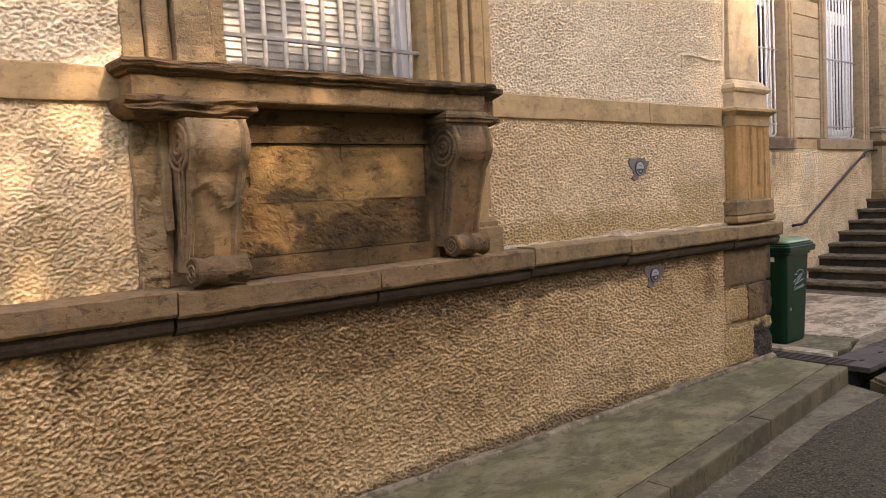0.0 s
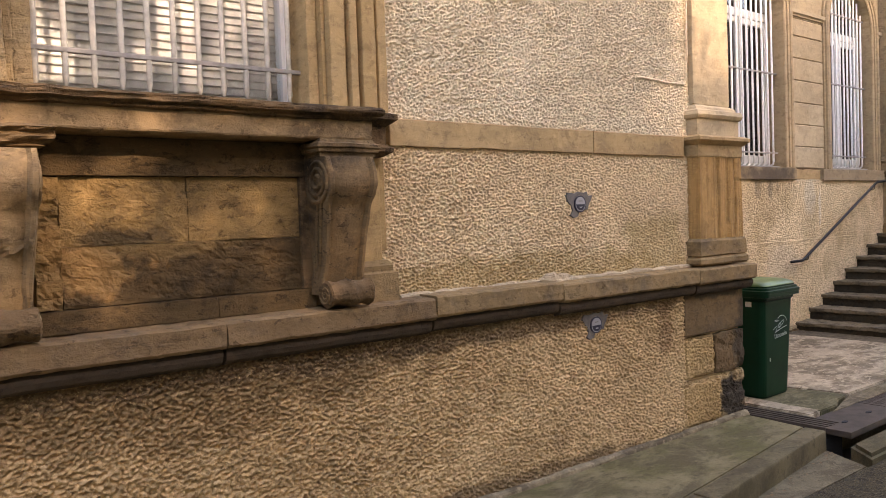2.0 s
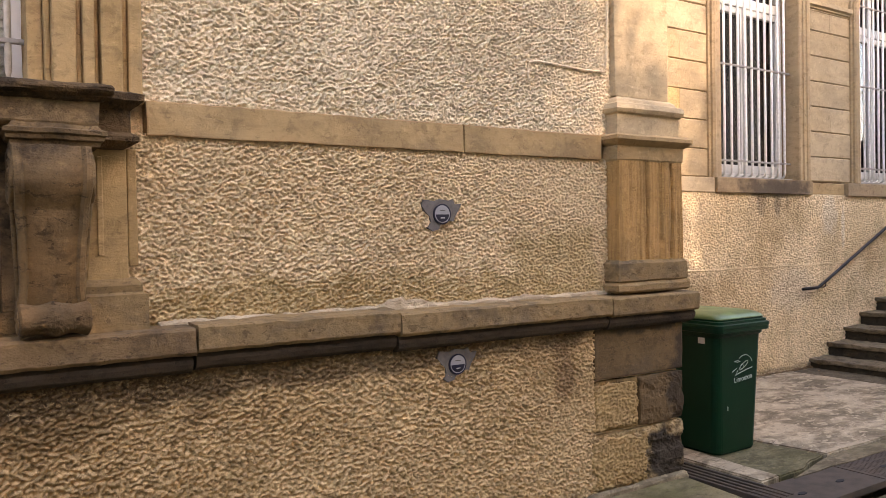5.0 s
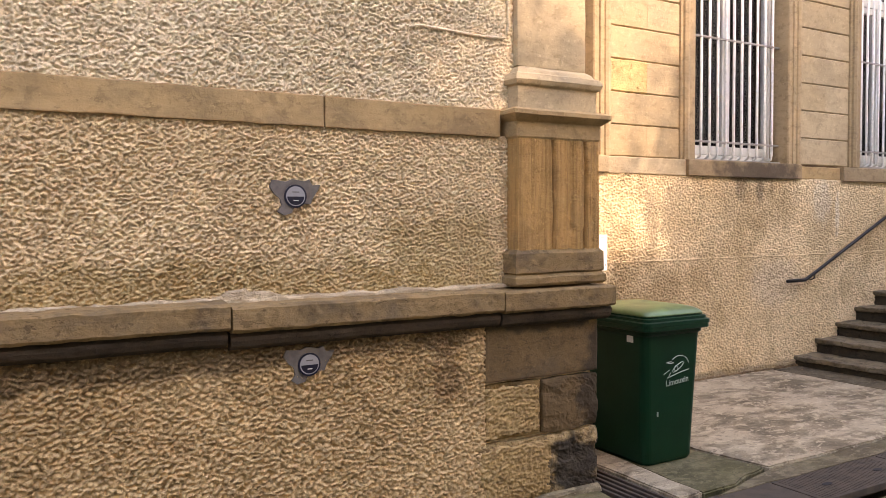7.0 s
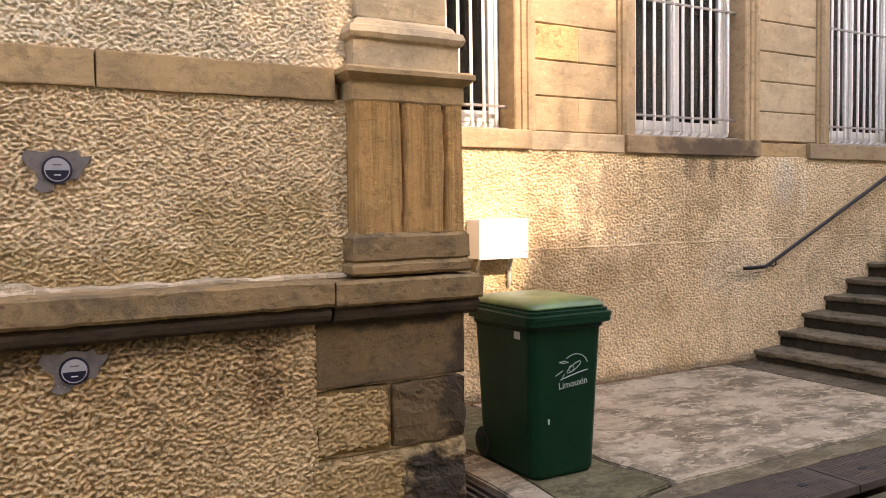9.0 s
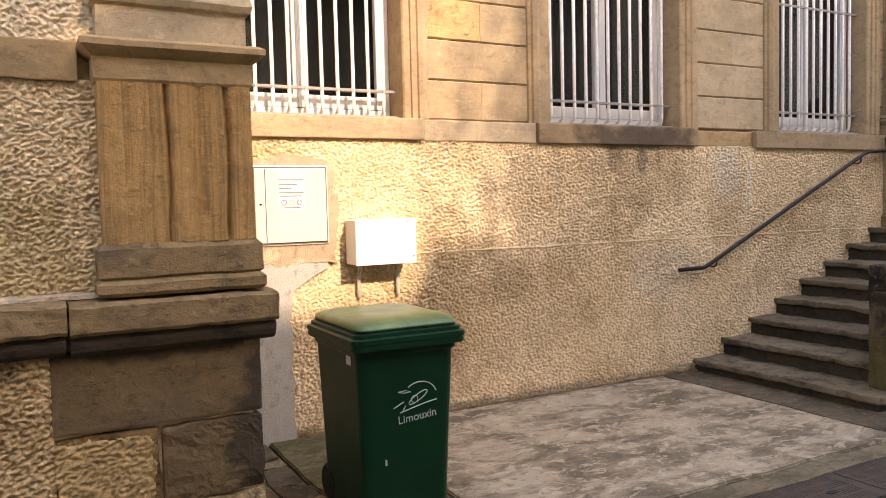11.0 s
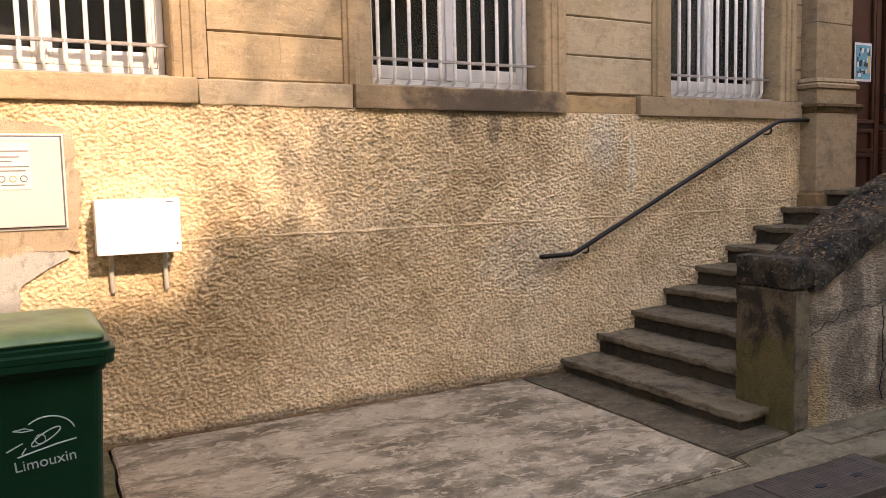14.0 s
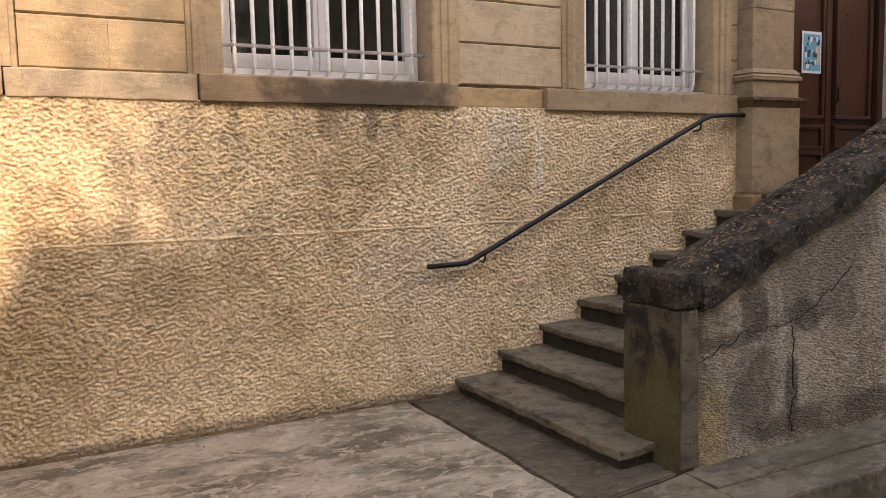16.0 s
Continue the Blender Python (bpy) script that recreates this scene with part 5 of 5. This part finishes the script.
# ---- stairs ----
stairs = thing("stairs", "worn grey stone steps climbing along the wall", "stairs", "structure")
random.seed(2)
for i in range(9):
    x, z = 11.655 + i * 0.378, 0.112 + i * 0.162
    y0 = 3.62 if i == 0 else 3.80
    x1 = 15.0 if i == 8 else x + 0.44
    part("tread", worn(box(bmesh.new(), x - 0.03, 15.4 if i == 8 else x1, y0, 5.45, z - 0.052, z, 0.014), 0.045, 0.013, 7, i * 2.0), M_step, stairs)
    part("riser", worn(boxes((x + 0.01, 17.6 if i == 8 else x1 + 0.02, y0 + 0.03, 5.45, -0.3, z - 0.05)), 0.12, 0.004, 5, i), M_riser_shaded, stairs)
part("landing", boxes((15.4, 17.9, 3.55, 5.74, -0.3, 1.24 + 0.162)), M_step, stairs)

wing = thing("wing_wall", "grey stained roughcast stair wall with dark coping", "stair wall", "structure")
CS = 0.425


def wall_top(x):
    return 0.90 + max(x - 12.2, 0) * CS


bm = bmesh.new()
lo = [(11.95, 3.54), (17.9, 3.54), (17.9, 3.88), (11.95, 3.88)]
vb = [bm.verts.new((x, y, -0.35)) for x, y in lo]
vt = [bm.verts.new((x, y, wall_top(x) + 0.02)) for x, y in lo]
for i in range(4):
    bm.faces.new((vb[i], vb[(i + 1) % 4], vt[(i + 1) % 4], vt[i]))
bm.faces.new(vt), bm.faces.new(vb[::-1])
part("core", bm, M_wing, wing)
roughcast("wing_roughcast", 12.03, 14.4, -0.04, 3.0, 3.52, M_wing, wing, 0.0065, 0.0085, wall_top, wave=0.032, seed=9, stretch=0.75)
roughcast("wing_roughcast", 14.38, 17.8, -0.04, 3.0, 3.52, M_wing, wing, 0.02, 0.007, wall_top, wave=0.08, seed=10)
for path, r in (([(12.06, 0.57), (12.22, 0.62), (12.39, 0.71), (12.58, 0.68), (12.72, 0.70), (12.9, 0.74), (13.06, 0.83), (13.2, 0.9), (13.34, 1.0)], 0.003),
                ([(12.80, 0.70), (12.825, 0.55), (12.834, 0.31), (12.82, 0.18), (12.81, 0.04)], 0.0035)):
    pts = []
    for (xa, za), (xb, zb) in zip(path, path[1:]):
        for i in range(8):
            f = i / 8
            q = Vector((xa + (xb - xa) * f, 0, za + (zb - za) * f))
            d = noise.noise_vector(q * 13) * 0.03 + noise.noise_vector(q * 47) * 0.018
            pts.append((q.x + d.x, 3.484 + d.y * 0.2, q.z + d.z))
    part("wall_crack", tube(pts, r, 5), M_hole, wing)
pier = thing("stair_pier", "dark mossy sandstone pier at the foot of the stairs", "stair pier", "structure")
part("pier_shaft", stone(11.89, 12.04, 3.475, 3.89, -0.06, 0.872, 0.02, 0.05, 0.008, 4.0), M_pier, pier)
# Added front skin in paler stone: the light on this face put into colour.
part("pier_face", stone(11.925, 12.045, 3.462, 3.49, 0.0, 0.86, 0.008, 0.05, 0.008, 6.0), M_step, pier, "front face strip, coloured paler as lit")
bm = stack(11.895, 12.055, 3.468, 3.89, [(0.0, 0.876), (0.006, 0.884), (0.007, 1.03), (0.0, 1.055), (-0.012, 1.064)])
part("pier_cap", worn(bm, 0.03, 0.005, 12, 2.0), M_coping, pier)
coping = thing("coping", "black lichen-crusted sloping stone coping with fallen leaves", "coping", "structure")
x = 12.062
for k in range(6):
    L = 0.92
    bm = run_x([(3.445, -0.03), (3.44, 0.09), (3.47, 0.135), (3.56, 0.165), (3.78, 0.165), (3.87, 0.14), (3.91, 0.09), (3.91, -0.03), (3.80, -0.05), (3.52, -0.05)], 0, L - 0.012)
    worn(bm, 0.03, 0.02, 7, k * 3.3)
    for v in bm.verts:
        v.co.x, v.co.z = v.co.x + x, v.co.z + 0.935 + (x - 12.2 + v.co.x) * CS
    part("coping_stone", bm, M_coping, coping)
    x += L
random.seed(9)
bm = bmesh.new()
for i in range(620):
    lx, ly = random.uniform(12.12, 15.0), random.gauss(3.68, 0.09)
    p = Vector((lx, ly, wall_top(12.215) + (lx - 12.215) * CS + 0.035 + 0.172 - max(abs(ly - 3.67) - 0.10, 0) * 0.4))
    r = random.uniform(0.005, 0.021)
    a = random.uniform(0, 6.28)
    u, w = Vector((math.cos(a), math.sin(a), CS * math.cos(a) + random.uniform(-0.25, 0.25))), Vector((-math.sin(a), math.cos(a), -CS * math.sin(a) + random.uniform(-0.25, 0.25)))
    bm.faces.new([bm.verts.new(c) for c in (p - u * r, p - w * r * 0.5 + Vector((0, 0, 0.003)), p + u * r, p + w * r * 0.5 + Vector((0, 0, 0.003)))])
tagged(part("fallen_leaves", bm, M_dry, None), "scattered dry brown leaves lying on the coping", "leaves", kind="stuff")

rail = thing("handrail", "thin black iron handrail fixed to the wall", "handrail", at=(11.4, 5.4, 0.97))
keep(part("rail", tube([(11.385, 5.36, 0.965), (11.69, 5.36, 0.968), (11.74, 5.36, 0.985), (11.92, 5.36, 1.065), (14.06, 5.36, 2.035), (14.14, 5.36, 2.062), (14.38, 5.36, 2.075), (14.545, 5.36, 2.075)], 0.019, 10), M_rail, rail, smooth=True))
for x, z in ((11.86, 1.04), (14.02, 2.015)):
    keep(part("bracket", tube([(x, 5.36, z - 0.01), (x, 5.36, z - 0.06), (x, 5.39, z - 0.075), (x, 5.46, z - 0.075)], 0.008, 6), M_rail, rail, smooth=True))

# ---- meter cabinet, its cement patch, and the white box ----
scab("cement_surround", 7.44, 8.13, 1.22, 1.97, 5.417, M_surround, back, 0.03, 1.0, 0.10, 140)


def chase():
    """A filled cable chase that rises from the ground and widens under the cabinet."""
    def ragged(z, k):
        return 0.02 * noise.noise(Vector((k, z * 9, 0))) + 0.012 * noise.noise(Vector((k, z * 33, 4)))
    zs = [-0.03 + i * 0.0175 for i in range(80)]
    left = [(7.50 - 0.06 * min(max((z - 1.05) / 0.12, 0), 1) + ragged(z, 1.0), z) for z in zs]
    right = [(7.775 + 0.28 * min(max((z - 0.98) / 0.2, 0), 1) ** 1.6 + ragged(z, 7.0), z) for z in zs]
    bm = bmesh.new()
    rows = []
    for (a, z), (b, _) in zip(left, right):
        rows.append([bm.verts.new(p) for p in ((a, 5.46, z), (a + 0.004, 5.424, z), ((a + b) / 2, 5.419, z), (b - 0.004, 5.424, z), (b, 5.46, z))])
    for lo, hi in zip(rows, rows[1:]):
        for k in range(4):
            bm.faces.new((lo[k], lo[k + 1], hi[k + 1], hi[k]))
    bm.faces.new(rows[-1])
    return bm


part("cement_chase", chase(), M_chase, back)
cab = thing("meter_cabinet", "cream flush meter cabinet with a printed notice", "meter cabinet", at=(7.79, 5.42, 1.35))
keep(part("frame", boxes((7.515, 8.06, 5.405, 5.45, 1.355, 1.905), bevel=0.006), M_box, cab))
keep(part("seal", boxes((7.526, 8.049, 5.4, 5.406, 1.366, 1.894)), M_print, cab))
keep(part("door", boxes((7.535, 8.04, 5.39, 5.42, 1.375, 1.885), bevel=0.006), M_box, cab))
keep(part("hinge_groove", boxes((7.605, 7.611, 5.3885, 5.392, 1.38, 1.88)), M_print, cab))
keep(part("hinge_groove", boxes((7.975, 7.978, 5.3885, 5.392, 1.38, 1.88)), M_box, cab))
lock = bmesh.new()
bmesh.ops.create_cone(lock, cap_ends=True, segments=12, radius1=0.008, radius2=0.008, depth=0.01, matrix=Matrix.Translation((7.572, 5.388, 1.64)) @ Matrix.Rotation(math.pi / 2, 4, "X"))
keep(part("lock", lock, M_rail, cab))
note = keep(part("notice", boxes((7.69, 7.885, 5.387, 5.3895, 1.59, 1.855)), M_notice, cab, "printed cream notice"))
for z, a, b in ((1.803, 7.70, 7.875), (1.77, 7.70, 7.83), (1.745, 7.70, 7.79), (1.715, 7.70, 7.875), (1.692, 7.71, 7.86), (1.612, 7.73, 7.85)):
    part("print_line", boxes((a, b, 5.3855, 5.3872, z, z + 0.006)), M_faint, note)
for x in (7.735, 7.79, 7.845):
    pts = [(x + 0.017 * math.cos(a), 5.3865, 1.65 + 0.017 * math.sin(a)) for a in (i * math.tau / 16 for i in range(17))]
    part("pictogram", tube(pts, 0.003, 5), M_yellow if x == 7.79 else M_faint, note)

wb = thing("white_junction_box", "white sheet-metal box on the wall with two pale conduits", "junction box", at=(8.42, 5.35, 1.2))
keep(part("shell", boxes((8.195, 8.655, 5.25, 5.44, 1.20, 1.515), bevel=0.006), M_white, wb))
keep(part("front_cover", boxes((8.19, 8.66, 5.235, 5.256, 1.195, 1.52), bevel=0.006), M_white, wb))
keep(part("brand_plate", boxes((8.58, 8.625, 5.2335, 5.2355, 1.495, 1.501)), M_print, wb))
keep(part("screw", boxes((8.63, 8.642, 5.232, 5.2355, 1.24, 1.252)), M_print, wb))
for x in (8.275, 8.585):
    keep(part("conduit", tube([(x, 5.36, 1.20), (x, 5.39, 1.15), (x + 0.002, 5.415, 1.10), (x + 0.004, 5.42, 0.96), (x + 0.004, 5.445, 0.94)], 0.014, 8), M_box, wb, smooth=True))


# ---- wheeled bin ----
def rounded_rect(w, d, r, n=5):
    pts = []
    for cx, cy, a0 in ((w / 2 - r, d / 2 - r, 0), (-w / 2 + r, d / 2 - r, 90), (-w / 2 + r, -d / 2 + r, 180), (w / 2 - r, -d / 2 + r, 270)):
        for i in range(n + 1):
            a = radians(a0 + 90 * i / n)
            pts.append((cx + r * math.cos(a), cy + r * math.sin(a)))
    return pts


def loft(rings):
    bm = bmesh.new()
    vs = [[bm.verts.new(p) for p in ring] for ring in rings]
    n = len(vs[0])
    for lo, hi in zip(vs, vs[1:]):
        for k in range(n):
            bm.faces.new((lo[k], lo[(k + 1) % n], hi[(k + 1) % n], hi[k]))
    bm.faces.new(vs[0][::-1]), bm.faces.new(vs[-1])
    return bm


def ring(w, d, r, z, dy=0.0):
    return [(x, y + dy, z * 1.02) for x, y in rounded_rect(w * 1.1, d * 1.06, r)]


BIN = (7.80, 3.90, 0.0)
wb2 = thing("wheeled_bin", "dark green plastic wheeled rubbish bin with paler lid top", "rubbish bin", at=BIN)
part("body", loft([ring(0.40, 0.535, 0.06, 0.0, 0.052), ring(0.42, 0.555, 0.06, 0.02, 0.055), ring(0.45, 0.575, 0.055, 0.45, 0.05), ring(0.485, 0.60, 0.05, 0.90, 0.045)]), M_green, wb2, smooth=False)
part("rim", loft([ring(0.488, 0.602, 0.05, 0.86, 0.045), ring(0.505, 0.62, 0.05, 0.875, 0.04), ring(0.505, 0.62, 0.05, 0.925, 0.04)]), M_green, wb2)
lid = part("lid", loft([ring(0.548, 0.665, 0.05, 0.898, 0.03), ring(0.558, 0.675, 0.05, 0.902, 0.03), ring(0.558, 0.675, 0.05, 0.928, 0.03), ring(0.566, 0.683, 0.05, 0.933, 0.03), ring(0.566, 0.683, 0.05, 0.955, 0.03), ring(0.535, 0.65, 0.05, 0.962, 0.03), ring(0.535, 0.65, 0.05, 0.978, 0.03), ring(0.50, 0.62, 0.05, 0.983, 0.03), ring(0.50, 0.62, 0.05, 0.994, 0.03)]), M_green, wb2)
dome = []
for i in range(12):
    a = i / 11 * math.pi / 2
    dome.append(ring(0.505 - 0.25 * (1 - math.cos(a)) ** 1.5, 0.625 - 0.30 * (1 - math.cos(a)) ** 1.3, 0.05 + 0.05 * math.sin(a), 0.994 + 0.05 * math.sin(a), 0.03 + 0.02 * math.sin(a)))
part("lid_top", loft(dome), M_lid_sunlit, wb2, "green lid top, coloured paler as sunlit", smooth=True)
part("handle", tube([(-0.2, 0.36, 0.93), (-0.2, 0.43, 0.95), (0.2, 0.43, 0.95), (0.2, 0.36, 0.93)], 0.015), M_green, wb2, smooth=True)
for x in (-0.215, 0.215):
    bm = bmesh.new()
    bmesh.ops.create_cone(bm, cap_ends=True, segments=28, radius1=0.10, radius2=0.10, depth=0.05, matrix=Matrix.Translation((x, 0.31, 0.10)) @ Matrix.Rotation(math.pi / 2, 4, "Y"))
    bmesh.ops.bevel(bm, geom=[e for e in bm.edges if max(len(f.verts) for f in e.link_faces) > 4], offset=0.012, segments=2, affect="EDGES")
    wheel = part("wheel", bm, M_rubber, wb2, smooth=False)
    bm = bmesh.new()
    bmesh.ops.create_cone(bm, cap_ends=True, segments=20, radius1=0.045, radius2=0.045, depth=0.056, matrix=Matrix.Translation((x, 0.31, 0.10)) @ Matrix.Rotation(math.pi / 2, 4, "Y"))
    part("hub", bm, M_green, wheel)
part("sticker", boxes((-0.266, -0.245, -0.16, -0.10, 0.83, 0.875)), M_paper, wb2, "small white sticker")


def on_front(x, z, lift=0.004):
    return (x, -0.2391 - (z - 0.02) * 0.0375 - lift, z)


def stroke(pts, r=0.004):
    return tube([on_front(x, z, 0.001) for x, z in pts], r * 0.75, 6)


logo = part("printed_emblem", stroke([(0.155 * math.cos(a) * 0.6 + 0.06, 0.655 + 0.075 * math.sin(a)) for a in (radians(15 + i * 12) for i in range(11))]), M_mark, wb2, "faded white printed emblem")
part("emblem_stroke", stroke([(-0.05, 0.585), (0.02, 0.602), (0.09, 0.618), (0.155, 0.628)], 0.004), M_mark, logo)
part("emblem_stroke", stroke([(0.05 + 0.05 * math.cos(a) + 0.012 * math.sin(a), 0.652 + 0.024 * math.sin(a) + 0.022 * math.cos(a)) for a in (i * math.tau / 18 for i in range(19))], 0.0035), M_mark, logo)
part("emblem_stroke", stroke([(0.03 + 0.018 * math.cos(a), 0.645 + 0.018 * math.sin(a)) for a in (i * math.tau / 14 for i in range(15))], 0.003), M_mark, logo)
part("emblem_stroke", stroke([(-0.06, 0.690), (-0.03, 0.682), (0.01, 0.684), (-0.02, 0.694), (-0.06, 0.690)], 0.0035), M_mark, logo)
part("emblem_stroke", stroke([(-0.085, 0.612), (-0.03, 0.638)], 0.0035), M_mark, logo)
part("emblem_stroke", stroke([(-0.035, 0.595), (-0.02, 0.618)], 0.0035), M_mark, logo)
part("lettering", text_bm("Limouxin", 0.058, Matrix.Translation((0.045, on_front(0, 0.55)[1], 0.538)) @ Matrix.Rotation(radians(5), 4, "Y").inverted() @ Matrix.Rotation(math.pi / 2, 4, "X")), M_mark, logo)
part("scuff", boxes((-0.135, -0.125, -0.2565, -0.245, 0.33, 0.36)), M_mark, wb2)

# thin cable beside the first window, dry litter along the gutter
tagged(part("wall_cable", tube([(7.265, 5.42, 2.66), (7.25, 5.415, 2.52), (7.19, 5.40, 2.36), (7.12, 5.395, 2.26)], 0.006, 6), M_box, None), "thin pale cable hanging beside the window", "cable")
random.seed(12)
bm = bmesh.new()
for i in range(150):
    gx = random.uniform(3.4, 6.9)
    gy = 2.39 + (gx - 3.7) * 0.126 - abs(random.gauss(0, 0.05)) - 0.02
    p = Vector((gx, gy, ROAD - 0.008))
    if i % 5 == 0:
        p = Vector((random.uniform(7.6, 11.6), random.uniform(3.25, 5.3), 0.008))
    r, a = random.uniform(0.006, 0.018), random.uniform(0, 6.28)
    u, w = Vector((math.cos(a), math.sin(a), 0.2)) * r, Vector((-math.sin(a), math.cos(a), 0.1)) * r * 0.6
    bm.faces.new([bm.verts.new(q) for q in (p - u, p - w, p + u, p + w)])
tagged(part("leaf_litter", bm, M_dry, None), "small dry leaf scraps along the gutter and slabs", "leaf litter", kind="stuff")

# ---- the unseen far side of the street closes and shades the place ----
# Unseen house, added with stepped heights that cut the sunlight on the walls.
opp = thing("unseen_house", "unseen plain rendered house across the street, added for shade", "house")
part("wall", boxes((-14, 6.29, -15, -9.02, -0.45, 9.9), (6.3, 11.7, -15, -9, -0.45, 10.85), (11.7, 40, -15, -9.01, -0.45, 11.3), bevel=0.02), M_house, opp)
part("roof", boxes((-14.2, 6.2, -15.2, -8.92, 9.9, 9.96), (6.2, 11.7, -15.2, -8.9, 10.85, 10.91), (11.7, 40.2, -15.2, -8.9, 11.3, 11.36)), M_roof, opp)
flat("pavement_opposite", -40, 45, -9, -6.5, -0.45, -0.02, M_pave, "plain concrete pavement across the street", "pavement")
tagged(part("wall_end", boxes((-12.6, -12, -9, 6, -0.45, 6.5), (17.9, 18.5, 3.4, 6, -0.45, 6.5)), M_house, None), "plain rendered wall closing the street", "wall", kind="structure")


def tree(x, y, trunk_h, blobs, seed, per, spread, label, size=0.08):
    rng = random.Random(seed)
    t = thing("tree", label, "tree", group="street trees", at=(x, y, -0.02))
    bm = bmesh.new()
    tube([(x, y, -0.1), (x + 0.05, y, trunk_h * 0.5), (x, y + 0.05, trunk_h)], 0.22, 10, bm)
    keep(part("trunk", bm, M_bark, t, smooth=True))
    for c, r, _ in blobs:
        c = Vector(c)
        b0 = Vector((x, y, trunk_h * 0.9))
        mid = (b0 + c) / 2 + Vector((0, 0, 0.4))
        keep(part("limb", tube([b0, mid, c, c + (c - b0) * 0.12], 0.07, 7), M_bark, t, smooth=True))

    def inside():
        while True:
            d = Vector((rng.uniform(-1, 1), rng.uniform(-1, 1), rng.uniform(-1, 1)))
            if d.length <= 1:
                return d

    bm = bmesh.new()
    for c, r in (b[:2] for b in blobs for _ in range(b[2])):
        d = inside()
        mid = Vector((c[0] + d.x * r[0], c[1] + d.y * r[1], c[2] + d.z * r[2]))
        for k in range(per):
            p = mid + inside() * spread
            n = Vector((rng.gauss(0, 1), rng.gauss(0, 1), rng.gauss(0, 1))).normalized()
            u = n.orthogonal().normalized()
            w = n.cross(u)
            s = size * rng.uniform(0.6, 1.4)
            bm.faces.new([bm.verts.new(q) for q in (p - u * s, p - w * s * 0.6, p + u * s, p + w * s * 0.6)])
    keep(part("crown", bm, M_leaf, t))["kind"] = "stuff"


# Trees out of view, added; their crowns are placed to dapple and shade walls.
tree(2.8, -6.9, 4.0, [((3.4, -5.2, 6.4), (2.6, 1.6, 0.8), 170), ((3.2, -5.2, 7.85), (2.3, 1.6, 1.05), 260), ((0.8, -5.2, 8.6), (1.8, 1.6, 1.3), 90)], 3, 14, 0.17,
     "unseen leafy street tree across the road, added to dapple the facade")
tree(6.6, -6.9, 5.0, [((6.5, -5.0, 9.1), (1.5, 1.6, 1.7), 420), ((5.6, -5.0, 8.9), (1.0, 1.4, 1.5), 150), ((7.25, -5.0, 9.3), (0.6, 1.2, 1.6), 150), ((8.3, -5.0, 7.7), (0.6, 1.0, 0.6), 70)], 5, 30, 0.42,
     "unseen tall leafy street tree, added to shade the upper roughcast", 0.06)
tree(14.6, -6.9, 4.0, [((14.6, -4.8, 9.3), (2.3, 1.8, 2.6), 520), ((16.4, -4.8, 9.4), (2.4, 1.8, 2.4), 420), ((18.6, -4.8, 9.0), (2.0, 1.8, 2.4), 350), ((13.0, -4.8, 7.4), (1.3, 1.2, 1.3), 190), ((12.7, -4.8, 10.8), (1.1, 1.4, 1.3), 35), ((12.2, -4.8, 9.0), (0.7, 1.2, 0.9), 70)], 8, 34, 1.0,
     "unseen leafy street tree, added to shade the back wall", 0.06)
